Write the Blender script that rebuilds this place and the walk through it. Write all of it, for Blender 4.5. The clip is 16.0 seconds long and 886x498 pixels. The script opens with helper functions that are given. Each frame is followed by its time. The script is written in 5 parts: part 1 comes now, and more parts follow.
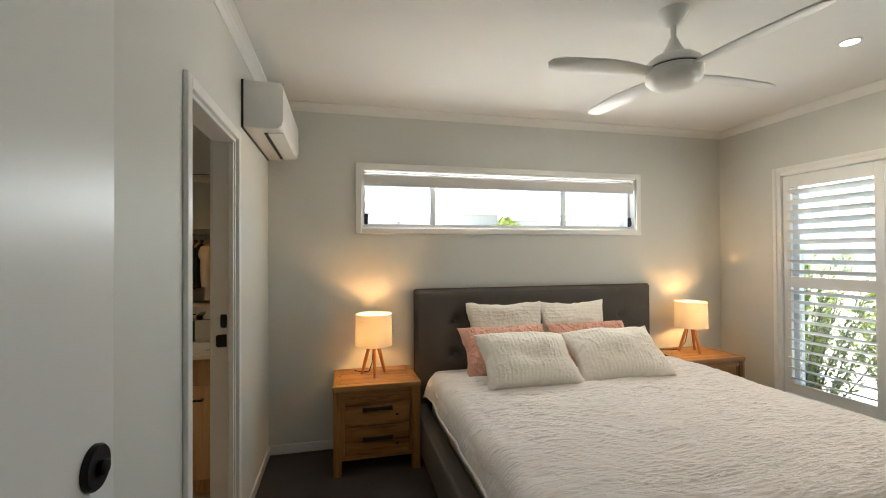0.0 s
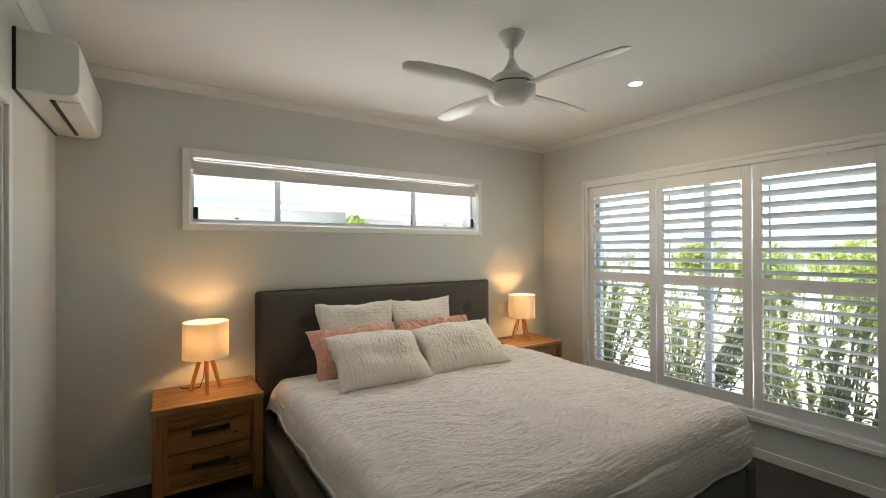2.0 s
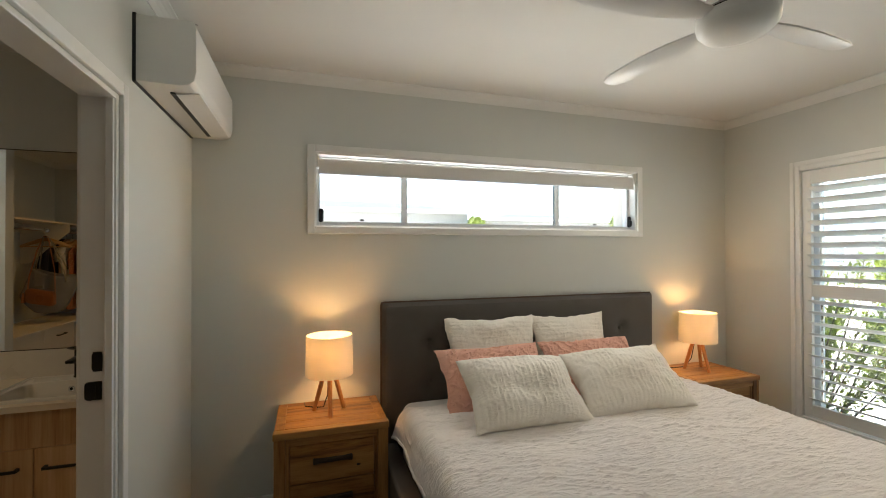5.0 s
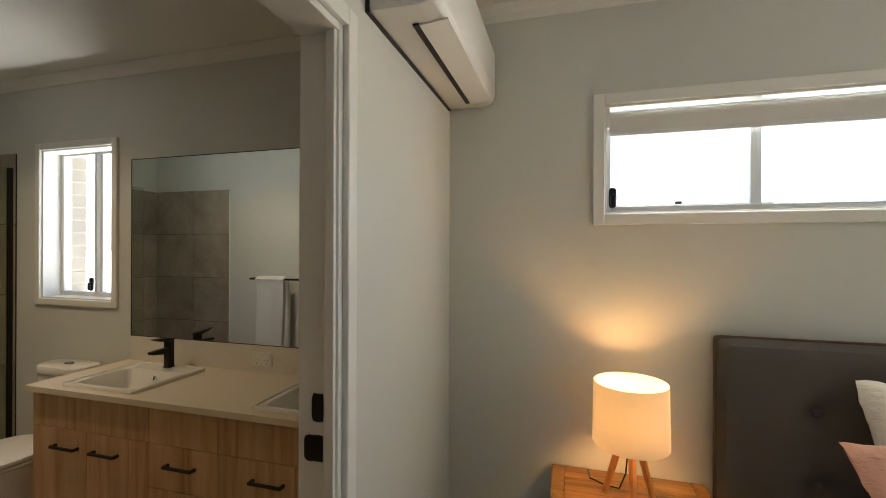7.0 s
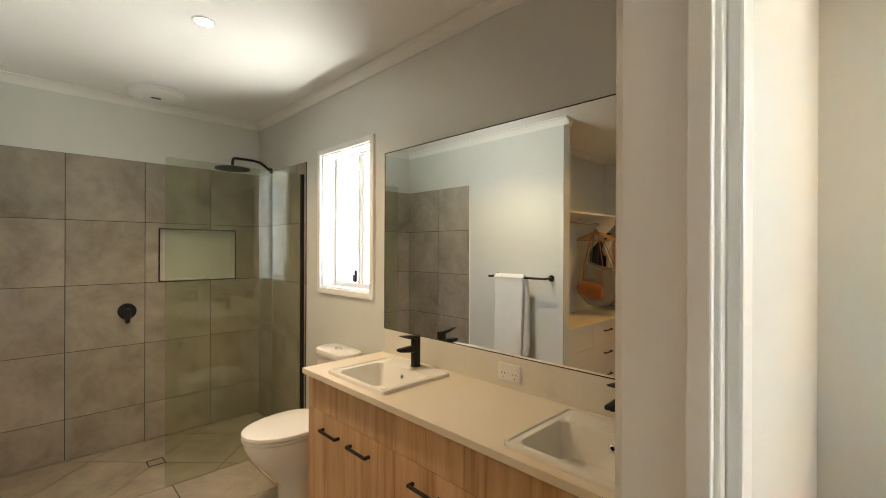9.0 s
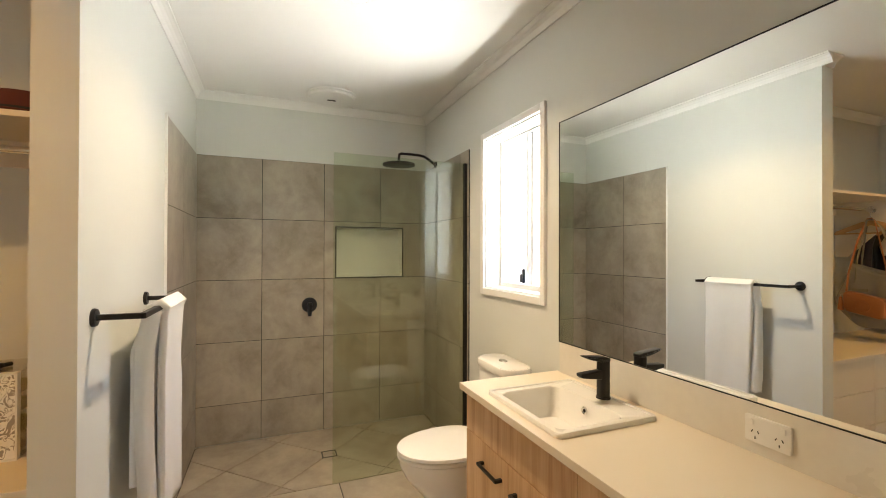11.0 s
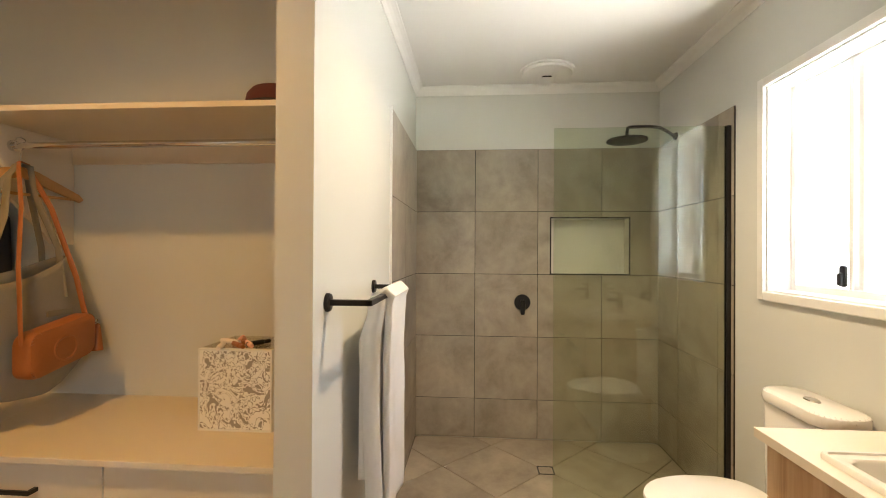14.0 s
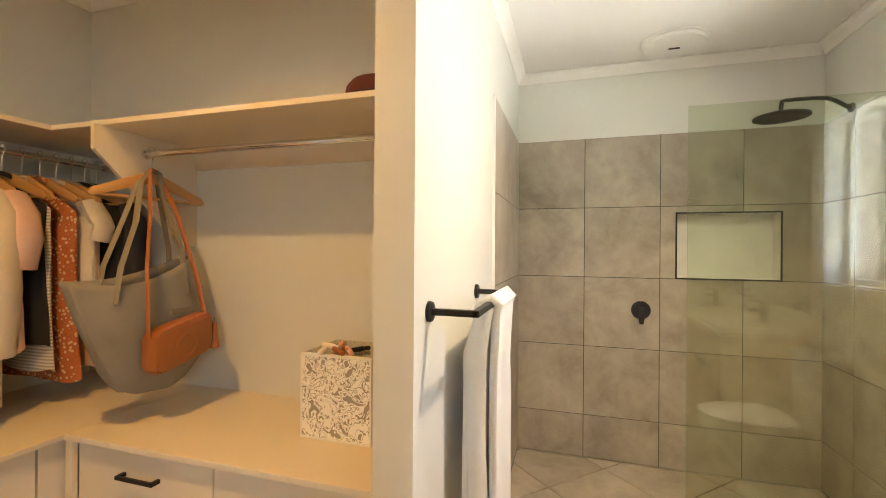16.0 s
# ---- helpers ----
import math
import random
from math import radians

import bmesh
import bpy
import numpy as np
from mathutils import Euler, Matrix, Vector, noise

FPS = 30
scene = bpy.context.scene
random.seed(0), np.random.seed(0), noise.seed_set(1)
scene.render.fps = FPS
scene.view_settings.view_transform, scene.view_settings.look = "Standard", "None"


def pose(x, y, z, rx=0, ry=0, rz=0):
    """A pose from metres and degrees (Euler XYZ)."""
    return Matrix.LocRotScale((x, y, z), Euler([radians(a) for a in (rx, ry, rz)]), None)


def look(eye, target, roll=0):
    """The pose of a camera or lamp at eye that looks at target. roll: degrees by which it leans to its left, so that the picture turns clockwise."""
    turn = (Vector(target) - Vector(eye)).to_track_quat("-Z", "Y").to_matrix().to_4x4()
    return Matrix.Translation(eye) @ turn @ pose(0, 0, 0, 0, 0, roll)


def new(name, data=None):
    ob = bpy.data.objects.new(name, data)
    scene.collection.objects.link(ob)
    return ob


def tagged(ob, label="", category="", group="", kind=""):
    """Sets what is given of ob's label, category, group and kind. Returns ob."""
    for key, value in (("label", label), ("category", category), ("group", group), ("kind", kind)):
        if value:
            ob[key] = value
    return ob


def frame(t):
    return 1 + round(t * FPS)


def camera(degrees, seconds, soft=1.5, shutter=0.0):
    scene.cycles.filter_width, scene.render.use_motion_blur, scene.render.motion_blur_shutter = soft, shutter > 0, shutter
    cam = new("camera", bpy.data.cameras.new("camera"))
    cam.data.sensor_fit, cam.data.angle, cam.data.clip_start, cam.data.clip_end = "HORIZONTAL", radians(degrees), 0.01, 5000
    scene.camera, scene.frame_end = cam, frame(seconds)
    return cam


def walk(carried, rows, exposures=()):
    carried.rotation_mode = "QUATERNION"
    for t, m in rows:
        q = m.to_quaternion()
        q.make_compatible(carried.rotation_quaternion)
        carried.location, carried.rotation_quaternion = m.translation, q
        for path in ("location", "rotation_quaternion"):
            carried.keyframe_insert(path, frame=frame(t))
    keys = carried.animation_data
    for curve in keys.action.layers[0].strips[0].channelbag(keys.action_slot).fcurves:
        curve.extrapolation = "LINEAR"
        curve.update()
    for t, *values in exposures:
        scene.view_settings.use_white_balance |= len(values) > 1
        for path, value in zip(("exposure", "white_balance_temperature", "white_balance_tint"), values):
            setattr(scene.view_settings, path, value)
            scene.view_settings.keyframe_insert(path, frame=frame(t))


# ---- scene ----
cam = camera(91.9, 16.0, 1.0)
PATH = [
    (0, (-0.054, 0.291, 1.447), (0.407, 2.237, 1.465), -0.3),
    (0.5, (-0.084, 0.31, 1.475), (0.595, 2.191, 1.469), -0.1),
    (1, (-0.087, 0.314, 1.479), (0.777, 2.118, 1.472), -0.0),
    (1.5, (-0.062, 0.308, 1.456), (0.925, 2.047, 1.461), -0.2),
    (2, (-0.066, 0.324, 1.451), (1.034, 1.994, 1.458), -0.3),
    (2.5, (-0.03, 0.31, 1.471), (1.13, 1.94, 1.468), -0.0),
    (3, (0.009, 0.317, 1.448), (1.196, 1.926, 1.464), -0.4),
    (3.2, (0.028, 0.31, 1.441), (1.215, 1.919, 1.462), -0.5),
    (5.5, (0.049, 1.133, 1.486), (0.369, 3.108, 1.495), 0.0),
    (6, (0.022, 1.371, 1.487), (0.055, 3.371, 1.493), -0.0),
    (6.5, (0.012, 1.56, 1.492), (-0.241, 3.544, 1.498), -0.1),
    (7, (-0.057, 1.701, 1.492), (-0.608, 3.623, 1.493), 0.2),
    (7.5, (-0.166, 1.823, 1.475), (-0.976, 3.652, 1.479), 0.2),
    (8, (-0.284, 1.922, 1.458), (-1.336, 3.623, 1.462), 0.2),
    (8.5, (-0.368, 1.995, 1.451), (-1.612, 3.561, 1.451), 0.1),
    (9, (-0.452, 2.081, 1.451), (-1.88, 3.481, 1.45), 0.2),
    (11.3, (-0.887, 2.35, 1.401), (-2.776, 3.008, 1.407), 0.3),
    (11.5, (-0.925, 2.351, 1.405), (-2.834, 2.948, 1.406), 0.4),
    (12, (-0.995, 2.335, 1.389), (-2.947, 2.771, 1.394), 0.4),
    (12.5, (-1.041, 2.323, 1.384), (-3.022, 2.603, 1.387), 0.5),
    (13, (-1.086, 2.301, 1.378), (-3.082, 2.43, 1.38), 0.5),
    (13.5, (-1.129, 2.295, 1.369), (-3.129, 2.289, 1.372), 0.4),
    (14, (-1.185, 2.279, 1.354), (-3.18, 2.134, 1.363), 0.3),
    (14.5, (-1.249, 2.262, 1.369), (-3.231, 1.994, 1.372), 0.3),
    (15, (-1.303, 2.228, 1.373), (-3.267, 1.851, 1.374), 0.5),
    (15.5, (-1.329, 2.222, 1.372), (-3.27, 1.739, 1.37), 0.3),
    (16, (-1.349, 2.208, 1.367), (-3.264, 1.631, 1.365), 0.4),
]
walk(cam, [(t, look(eye, target, roll)) for t, eye, target, roll in PATH],
     exposures=[(0.0, 3.55, 6350, 10), (1.5, 3.33, 6350, 10), (2.5, 3.11, 6350, 10), (5.5, 3.25, 6500, 10), (6.5, 3.3, 6550, 10), (7.5, 3.5, 6550, 10), (8.5, 4.35, 6550, 10), (9.2, 4.82, 6550, 10), (11.5, 5.1, 6550, 11), (12.5, 5.1, 6600, 11), (14.5, 5.3, 6750, 12), (16.0, 5.6, 6850, 12)])

# ---- light ----
world = bpy.data.worlds.new("sky")
scene.world = world
world.use_nodes = True
sky = world.node_tree.nodes.new("ShaderNodeTexSky")
sky.sky_type, sky.sun_disc = "NISHITA", False
sky.sun_elevation, sky.sun_rotation = radians(74), radians(256)
background = world.node_tree.nodes["Background"]
background.inputs["Strength"].default_value = 0.06
world.node_tree.links.new(sky.outputs[0], background.inputs[0])
sun = new("sun", bpy.data.lights.new("sun", "SUN"))
sun.data.energy, sun.data.angle, sun.data.color = 3.0, radians(0.5), (1.0, 0.95, 0.88)
sun.matrix_world = look((-6, -1.5, 22), (0, 0, 0))


def lamp(name, kind, x, y, z, watts, colour, size=0.1, spread=180):
    ob = new(name, bpy.data.lights.new(name, kind))
    ob.location = (x, y, z)
    ob.data.energy, ob.data.color = watts, colour
    if kind == "AREA":
        ob.data.shape, ob.data.size, ob.data.spread = "DISK", size, radians(spread)
    else:
        ob.data.shadow_soft_size = size
    return ob


CLOSET = (1.0, 0.5, 0.08)
WARM, NEUTRAL = (1.0, 0.52, 0.18), (1.0, 0.74, 0.45)
lamp("bedroom_downlight_lamp", "AREA", 2.56, 1.985, 2.535, 0.55, NEUTRAL, 0.07)
lamp("bathroom_downlight_lamp", "AREA", -2.75, 2.705, 2.535, 0.55, NEUTRAL, 0.07, 130)
lamp("closet_downlight_lamp", "AREA", -1.65, 1.15, 2.535, 0.31, CLOSET, 0.09, 140)
lamp("bedside_bulb", "POINT", 0.168, 3.37, 0.90, 0.75, WARM, 0.03)
lamp("bedside_bulb", "POINT", 2.875, 3.40, 0.90, 0.75, WARM, 0.03)


def daylight_panel(name, place, toward, width, height, watts, colour=(1.0, 0.97, 0.9)):
    """An added area lamp at a window's opening that stands in for daylight."""
    ob = new(name, bpy.data.lights.new(name, "AREA"))
    ob.data.shape, ob.data.size, ob.data.size_y = "RECTANGLE", width, height
    ob.data.energy, ob.data.color = watts, colour
    ob.matrix_world = look(place, toward)
    return ob


# Lamps added just inside the two bedroom openings, in place of sky light.
daylight_panel("shutter_sky_lamp", (3.33, 1.97, 1.18), (2.0, 1.97, 0.8), 1.9, 1.6, 0.75)
daylight_panel("bedroom_window_sky_lamp", (1.29, 3.58, 1.80), (1.29, 2.0, 1.5), 2.3, 0.28, 0.95)
# Added lamp outside below the sill; stands in for sunlight off the ground.
daylight_panel("toilet_window_bounce_lamp", (-2.91, 3.875, 1.15), (-2.91, 2.60, 2.55), 0.56, 0.08, 0.3).data.spread = radians(90)


# ---- materials ----
def nodes_of(name, rough=0.5, metal=0.0):
    m = bpy.data.materials.new(name)
    m.use_nodes = True
    n, l = m.node_tree.nodes, m.node_tree.links
    b = n["Principled BSDF"]
    b.inputs["Roughness"].default_value, b.inputs["Metallic"].default_value = rough, metal
    return m, n, l, b


def coords(n, l, scale=(1, 1, 1), turn=(0, 0, 0), per_object=0.0):
    """Object coordinates in metres, shifted at random from object to object."""
    tc, mp = n.new("ShaderNodeTexCoord"), n.new("ShaderNodeMapping")
    mp.inputs["Scale"].default_value, mp.inputs["Rotation"].default_value = scale, [radians(a) for a in turn]
    l.new(tc.outputs["Object"], mp.inputs["Vector"])
    if per_object:
        info, mul = n.new("ShaderNodeObjectInfo"), n.new("ShaderNodeMath")
        mul.operation, mul.inputs[1].default_value = "MULTIPLY", per_object
        l.new(info.outputs["Random"], mul.inputs[0])
        l.new(mul.outputs[0], mp.inputs["Location"])
    return mp.outputs["Vector"]


def noise_node(n, l, vec, scale, detail=4.0, rough=0.55, distortion=0.0):
    t = n.new("ShaderNodeTexNoise")
    t.inputs["Scale"].default_value, t.inputs["Detail"].default_value = scale, detail
    t.inputs["Roughness"].default_value, t.inputs["Distortion"].default_value = rough, distortion
    l.new(vec, t.inputs["Vector"])
    return t.outputs["Fac"]


def ramp(n, l, fac, stops):
    r = n.new("ShaderNodeValToRGB")
    while len(r.color_ramp.elements) < len(stops):
        r.color_ramp.elements.new(0.5)
    for e, (p, c) in zip(r.color_ramp.elements, stops):
        e.position, e.color = p, (*c, 1)
    l.new(fac, r.inputs["Fac"])
    return r.outputs["Color"]


def bump(n, l, b, fac, strength, distance=0.002):
    k = n.new("ShaderNodeBump")
    k.inputs["Strength"].default_value, k.inputs["Distance"].default_value = strength, distance
    l.new(fac, k.inputs["Height"])
    l.new(k.outputs["Normal"], b.inputs["Normal"])


def shade(c, k):
    return tuple(min(1, v * k) for v in c)


def surface(name, colour, rough=0.5, metal=0.0, spread=0.05, big=1.3, fine=60.0, relief=0.1, depth=0.001, per_object=0.0):
    """Paint, plastic, stone or cloth: a base colour with slow stains and fine grain in it."""
    m, n, l, b = nodes_of(name, rough, metal)
    v = coords(n, l, per_object=per_object)
    slow, grain = noise_node(n, l, v, big), noise_node(n, l, v, fine, 3)
    mix = n.new("ShaderNodeMath")
    mix.operation = "MULTIPLY_ADD"
    mix.inputs[1].default_value = 0.35
    l.new(grain, mix.inputs[0])
    l.new(slow, mix.inputs[2])
    l.new(ramp(n, l, mix.outputs[0], [(0.35, shade(colour, 1 - spread)), (0.95, shade(colour, 1 + spread))]), b.inputs["Base Color"])
    rr = n.new("ShaderNodeMapRange")
    rr.inputs["To Min"].default_value, rr.inputs["To Max"].default_value = max(0, rough - 0.06), min(1, rough + 0.06)
    l.new(slow, rr.inputs["Value"])
    l.new(rr.outputs[0], b.inputs["Roughness"])
    if relief:
        bump(n, l, b, grain, relief, depth)
    return m


def timber(name, dark, mid, light, along="Z", rough=0.45, grain=9.0, per_object=7.0, relief=0.15, stretch=0.09):
    m, n, l, b = nodes_of(name, rough)
    sc = {"X": (stretch, 1, 1), "Y": (1, stretch, 1), "Z": (1, 1, stretch)}[along]
    v = coords(n, l, sc, per_object=per_object)
    rings, fibre = noise_node(n, l, v, grain, 5, 0.6, 1.2), noise_node(n, l, v, grain * 14, 3)
    mix = n.new("ShaderNodeMath")
    mix.operation, mix.inputs[1].default_value = "MULTIPLY_ADD", 0.3
    l.new(fibre, mix.inputs[0])
    l.new(rings, mix.inputs[2])
    col = ramp(n, l, mix.outputs[0], [(0.42, dark), (0.6, mid), (0.82, light)])
    if per_object:
        info, hsv, mr = n.new("ShaderNodeObjectInfo"), n.new("ShaderNodeHueSaturation"), n.new("ShaderNodeMapRange")
        mr.inputs["To Min"].default_value, mr.inputs["To Max"].default_value = 0.93, 1.06
        l.new(info.outputs["Random"], mr.inputs["Value"])
        l.new(mr.outputs[0], hsv.inputs["Value"])
        l.new(col, hsv.inputs["Color"])
        col = hsv.outputs["Color"]
    l.new(col, b.inputs["Base Color"])
    bump(n, l, b, mix.outputs[0], relief, 0.001)
    return m


def clear(name, tint, gloss=0.06):
    """Thin glass: lets light straight through and mirrors a little of it."""
    m, n, l, b = nodes_of(name)
    t, g, mix, f = n.new("ShaderNodeBsdfTransparent"), n.new("ShaderNodeBsdfGlossy"), n.new("ShaderNodeMixShader"), n.new("ShaderNodeLayerWeight")
    p, q = n.new("ShaderNodeMath"), n.new("ShaderNodeMath")
    t.inputs["Color"].default_value = (*tint, 1)
    g.inputs["Roughness"].default_value = 0.0
    p.operation, p.inputs[1].default_value = "POWER", 4.0
    q.operation, q.inputs[1].default_value, q.inputs[2].default_value = "MULTIPLY_ADD", 0.9, gloss
    l.new(f.outputs["Facing"], p.inputs[0])
    l.new(p.outputs[0], q.inputs[0])
    l.new(q.outputs[0], mix.inputs[0])
    l.new(t.outputs[0], mix.inputs[1])
    l.new(g.outputs[0], mix.inputs[2])
    l.new(mix.outputs[0], n["Material Output"].inputs["Surface"])
    return m


def glow(name, colour, strength):
    m, n, l, b = nodes_of(name)
    b.inputs["Base Color"].default_value = (*colour, 1)
    b.inputs["Emission Color"].default_value, b.inputs["Emission Strength"].default_value = (*colour, 1), strength
    return m


def tile_material(name, lo, hi, rough=0.38):
    m, n, l, b = nodes_of(name, rough)
    v = coords(n, l, per_object=23.0)
    cloud, blot, grain = noise_node(n, l, v, 3.2, 6, 0.62, 0.4), noise_node(n, l, v, 11, 5, 0.7), noise_node(n, l, v, 180, 2)
    a, c = n.new("ShaderNodeMath"), n.new("ShaderNodeMath")
    a.operation, c.operation = "MULTIPLY_ADD", "MULTIPLY_ADD"
    a.inputs[1].default_value, c.inputs[1].default_value = 0.4, 0.12
    l.new(blot, a.inputs[0]); l.new(cloud, a.inputs[2])
    l.new(grain, c.inputs[0]); l.new(a.outputs[0], c.inputs[2])
    col = ramp(n, l, c.outputs[0], [(0.52, lo), (0.72, tuple((p + q) / 2 for p, q in zip(lo, hi))), (0.95, hi)])
    info, hsv, mr = n.new("ShaderNodeObjectInfo"), n.new("ShaderNodeHueSaturation"), n.new("ShaderNodeMapRange")
    mr.inputs["To Min"].default_value, mr.inputs["To Max"].default_value = 0.93, 1.07
    l.new(info.outputs["Random"], mr.inputs["Value"])
    l.new(mr.outputs[0], hsv.inputs["Value"])
    l.new(col, hsv.inputs["Color"])
    l.new(hsv.outputs["Color"], b.inputs["Base Color"])
    bump(n, l, b, c.outputs[0], 0.08, 0.001)
    return m


WALL = surface("wall_paint", (0.66, 0.67, 0.63), 0.55, spread=0.02, relief=0.06, fine=220)
CEILING = surface("ceiling_paint", (0.8, 0.8, 0.77), 0.75, spread=0.015, relief=0.05, fine=200)
TRIM = surface("trim_enamel", (0.82, 0.82, 0.79), 0.3, spread=0.02, relief=0.03)
DOORPAINT = surface("door_enamel", (0.76, 0.77, 0.76), 0.32, spread=0.02, relief=0.05, fine=140)
ALU = surface("white_aluminium", (0.74, 0.75, 0.74), 0.35, spread=0.02, relief=0)
CARPET = surface("carpet_pile", (0.062, 0.052, 0.047), 0.95, spread=0.3, big=4, fine=420, relief=0.9, depth=0.006)
BLACK = surface("matt_black_metal", (0.012, 0.012, 0.013), 0.38, 0.3, spread=0.2, relief=0.04)
CHROME = surface("chrome", (0.75, 0.75, 0.75), 0.12, 1.0, spread=0.03, relief=0)
PLASTIC = surface("white_plastic", (0.78, 0.78, 0.75), 0.35, spread=0.02, relief=0)
CERAMIC = surface("glazed_ceramic", (0.82, 0.81, 0.77), 0.1, spread=0.015, relief=0)
STONE = surface("cream_benchtop", (0.74, 0.66, 0.53), 0.4, spread=0.01, big=3, fine=300, relief=0)
SPLASH = surface("pale_stone_tile", (0.72, 0.69, 0.62), 0.3, spread=0.06, big=6, fine=40, relief=0.08)
OAK = timber("oak_laminate", (0.36, 0.2, 0.09), (0.54, 0.335, 0.175), (0.66, 0.455, 0.26), "Z", 0.45, 12, relief=0.06, stretch=0.04)
ACACIA = timber("acacia_wood", (0.08, 0.032, 0.008), (0.29, 0.135, 0.036), (0.42, 0.23, 0.07), "X", 0.42, 10, relief=0.12)
ACACIA_UP = timber("acacia_wood_upright", (0.08, 0.032, 0.008), (0.27, 0.125, 0.034), (0.4, 0.215, 0.066), "Z", 0.42, 10, relief=0.12)
BEECH = timber("lamp_leg_wood", (0.34, 0.13, 0.04), (0.5, 0.21, 0.065), (0.58, 0.27, 0.09), "Z", 0.4, 20, relief=0.05)
MELAMINE = surface("white_melamine", (0.72, 0.65, 0.54), 0.38, spread=0.015, relief=0.03)
GREYFAB = surface("charcoal_upholstery", (0.11, 0.098, 0.087), 0.9, spread=0.12, big=5, fine=700, relief=0.5, depth=0.002)


def crinkle(name, colour, depth=0.006):
    """Crushed cotton: sharp little creases of wandering direction over a fine weave."""
    m, n, l, b = nodes_of(name, 0.9)
    v = coords(n, l, (0.75, 2.6, 1.4), (0, 0, 14), 3.0)
    total = None
    for sc, w in ((7, 1.0), (19, 0.6), (46, 0.3)):
        f = noise_node(n, l, v, sc, 2, 0.5, 1.4)
        d, a, p, k = (n.new("ShaderNodeMath") for _ in range(4))
        d.operation, d.inputs[1].default_value = "SUBTRACT", 0.5
        a.operation = "ABSOLUTE"
        p.operation, p.inputs[1].default_value = "POWER", 0.5
        k.operation, k.inputs[1].default_value = "MULTIPLY_ADD", -w
        l.new(f, d.inputs[0]); l.new(d.outputs[0], a.inputs[0]); l.new(a.outputs[0], p.inputs[0]); l.new(p.outputs[0], k.inputs[0])
        if total is None:
            k.inputs[2].default_value = 1.0
        else:
            l.new(total, k.inputs[2])
        total = k.outputs[0]
    slow = noise_node(n, l, v, 2.0)
    l.new(ramp(n, l, slow, [(0.3, shade(colour, 0.96)), (0.7, shade(colour, 1.04))]), b.inputs["Base Color"])
    bump(n, l, b, total, 0.75, depth)
    return m


LINEN = crinkle("cream_crinkle_cotton", (0.9, 0.85, 0.81), 0.007)
PINK = crinkle("dusty_pink_linen", (0.82, 0.47, 0.36), 0.007)
SHEET = surface("white_sheet", (0.75, 0.73, 0.7), 0.9, spread=0.03, big=3, fine=300, relief=0.2)
TOWEL = surface("white_terry", (0.85, 0.85, 0.83), 0.95, spread=0.03, big=6, fine=500, relief=0.9, depth=0.004)
TILE = tile_material("cement_look_tile", (0.235, 0.2, 0.155), (0.43, 0.375, 0.3))
GROUT = surface("dark_grout", (0.035, 0.031, 0.027), 0.9, spread=0.1)
NICHE = tile_material("pale_niche_tile", (0.55, 0.53, 0.47), (0.7, 0.68, 0.62))
MIRROR = nodes_of("mirror_silver", 0.0, 1.0)[0]
MIRROR.node_tree.nodes["Principled BSDF"].inputs["Base Color"].default_value = (0.86, 0.89, 0.87, 1)
PANE = clear("window_glass", (0.96, 0.98, 0.97))
SCREEN = clear("shower_glass", (0.9, 0.945, 0.87), 0.06)
LEDGLOW = glow("downlight_diffuser", (1.0, 0.9, 0.75), 3)


# ---- helpers ----
def finish(name, bm, material, smooth=False):
    bmesh.ops.recalc_face_normals(bm, faces=bm.faces)
    me = bpy.data.meshes.new(name)
    bm.to_mesh(me)
    bm.free()
    me.materials.append(material)
    if smooth:
        me.shade_smooth()
        me.set_sharp_from_angle(angle=radians(38))
    return new(name, me)


def part(name, bm, material, parent=None, label="", smooth=False):
    ob = finish(name, bm, material, smooth)
    ob.parent = parent
    return tagged(ob, label)


def thing(name, x, y, z, turn, label, category, group=""):
    ob = new(name)
    ob.empty_display_size = 0.1
    ob.matrix_basis = pose(x, y, z, 0, 0, turn)
    return tagged(ob, label, category, group)


def structure(name, bm, material, label, category, smooth=False):
    return tagged(finish(name, bm, material, smooth), label, category, "", "structure")


def box(x0, x1, y0, y1, z0, z1, bevel=0.0, bm=None, segments=2):
    own = bmesh.new()
    bmesh.ops.create_cube(own, size=1, matrix=Matrix.LocRotScale(((x0 + x1) / 2, (y0 + y1) / 2, (z0 + z1) / 2), None, (abs(x1 - x0), abs(y1 - y0), abs(z1 - z0))))
    if bevel:
        bmesh.ops.bevel(own, geom=own.edges[:], offset=bevel, segments=segments, profile=0.5, affect="EDGES")
    return merge(bm, own)


def merge(bm, own):
    if bm is None:
        return own
    me = bpy.data.meshes.new("joined")
    own.to_mesh(me)
    own.free()
    bm.from_mesh(me)
    bpy.data.meshes.remove(me)
    return bm


def boxes(*rows, bevel=0.0):
    bm = bmesh.new()
    for r in rows:
        box(*r, bevel=bevel, bm=bm)
    return bm


def lathe(profile, steps=28, bm=None, m=None):
    """A turned shape round z from rows of (radius, height)."""
    own = bmesh.new()
    rings = []
    for r, z in profile:
        if r < 1e-5:
            rings.append([own.verts.new((0, 0, z))])
        else:
            rings.append([own.verts.new((r * math.cos(a * math.tau / steps), r * math.sin(a * math.tau / steps), z)) for a in range(steps)])
    for a, b in zip(rings, rings[1:]):
        for i in range(steps):
            j = (i + 1) % steps
            q = [a[i % len(a)], a[j % len(a)], b[j % len(b)], b[i % len(b)]]
            q = list(dict.fromkeys(q))
            if len(q) > 2:
                own.faces.new(q)
    if m is not None:
        own.transform(m)
    return merge(bm, own)


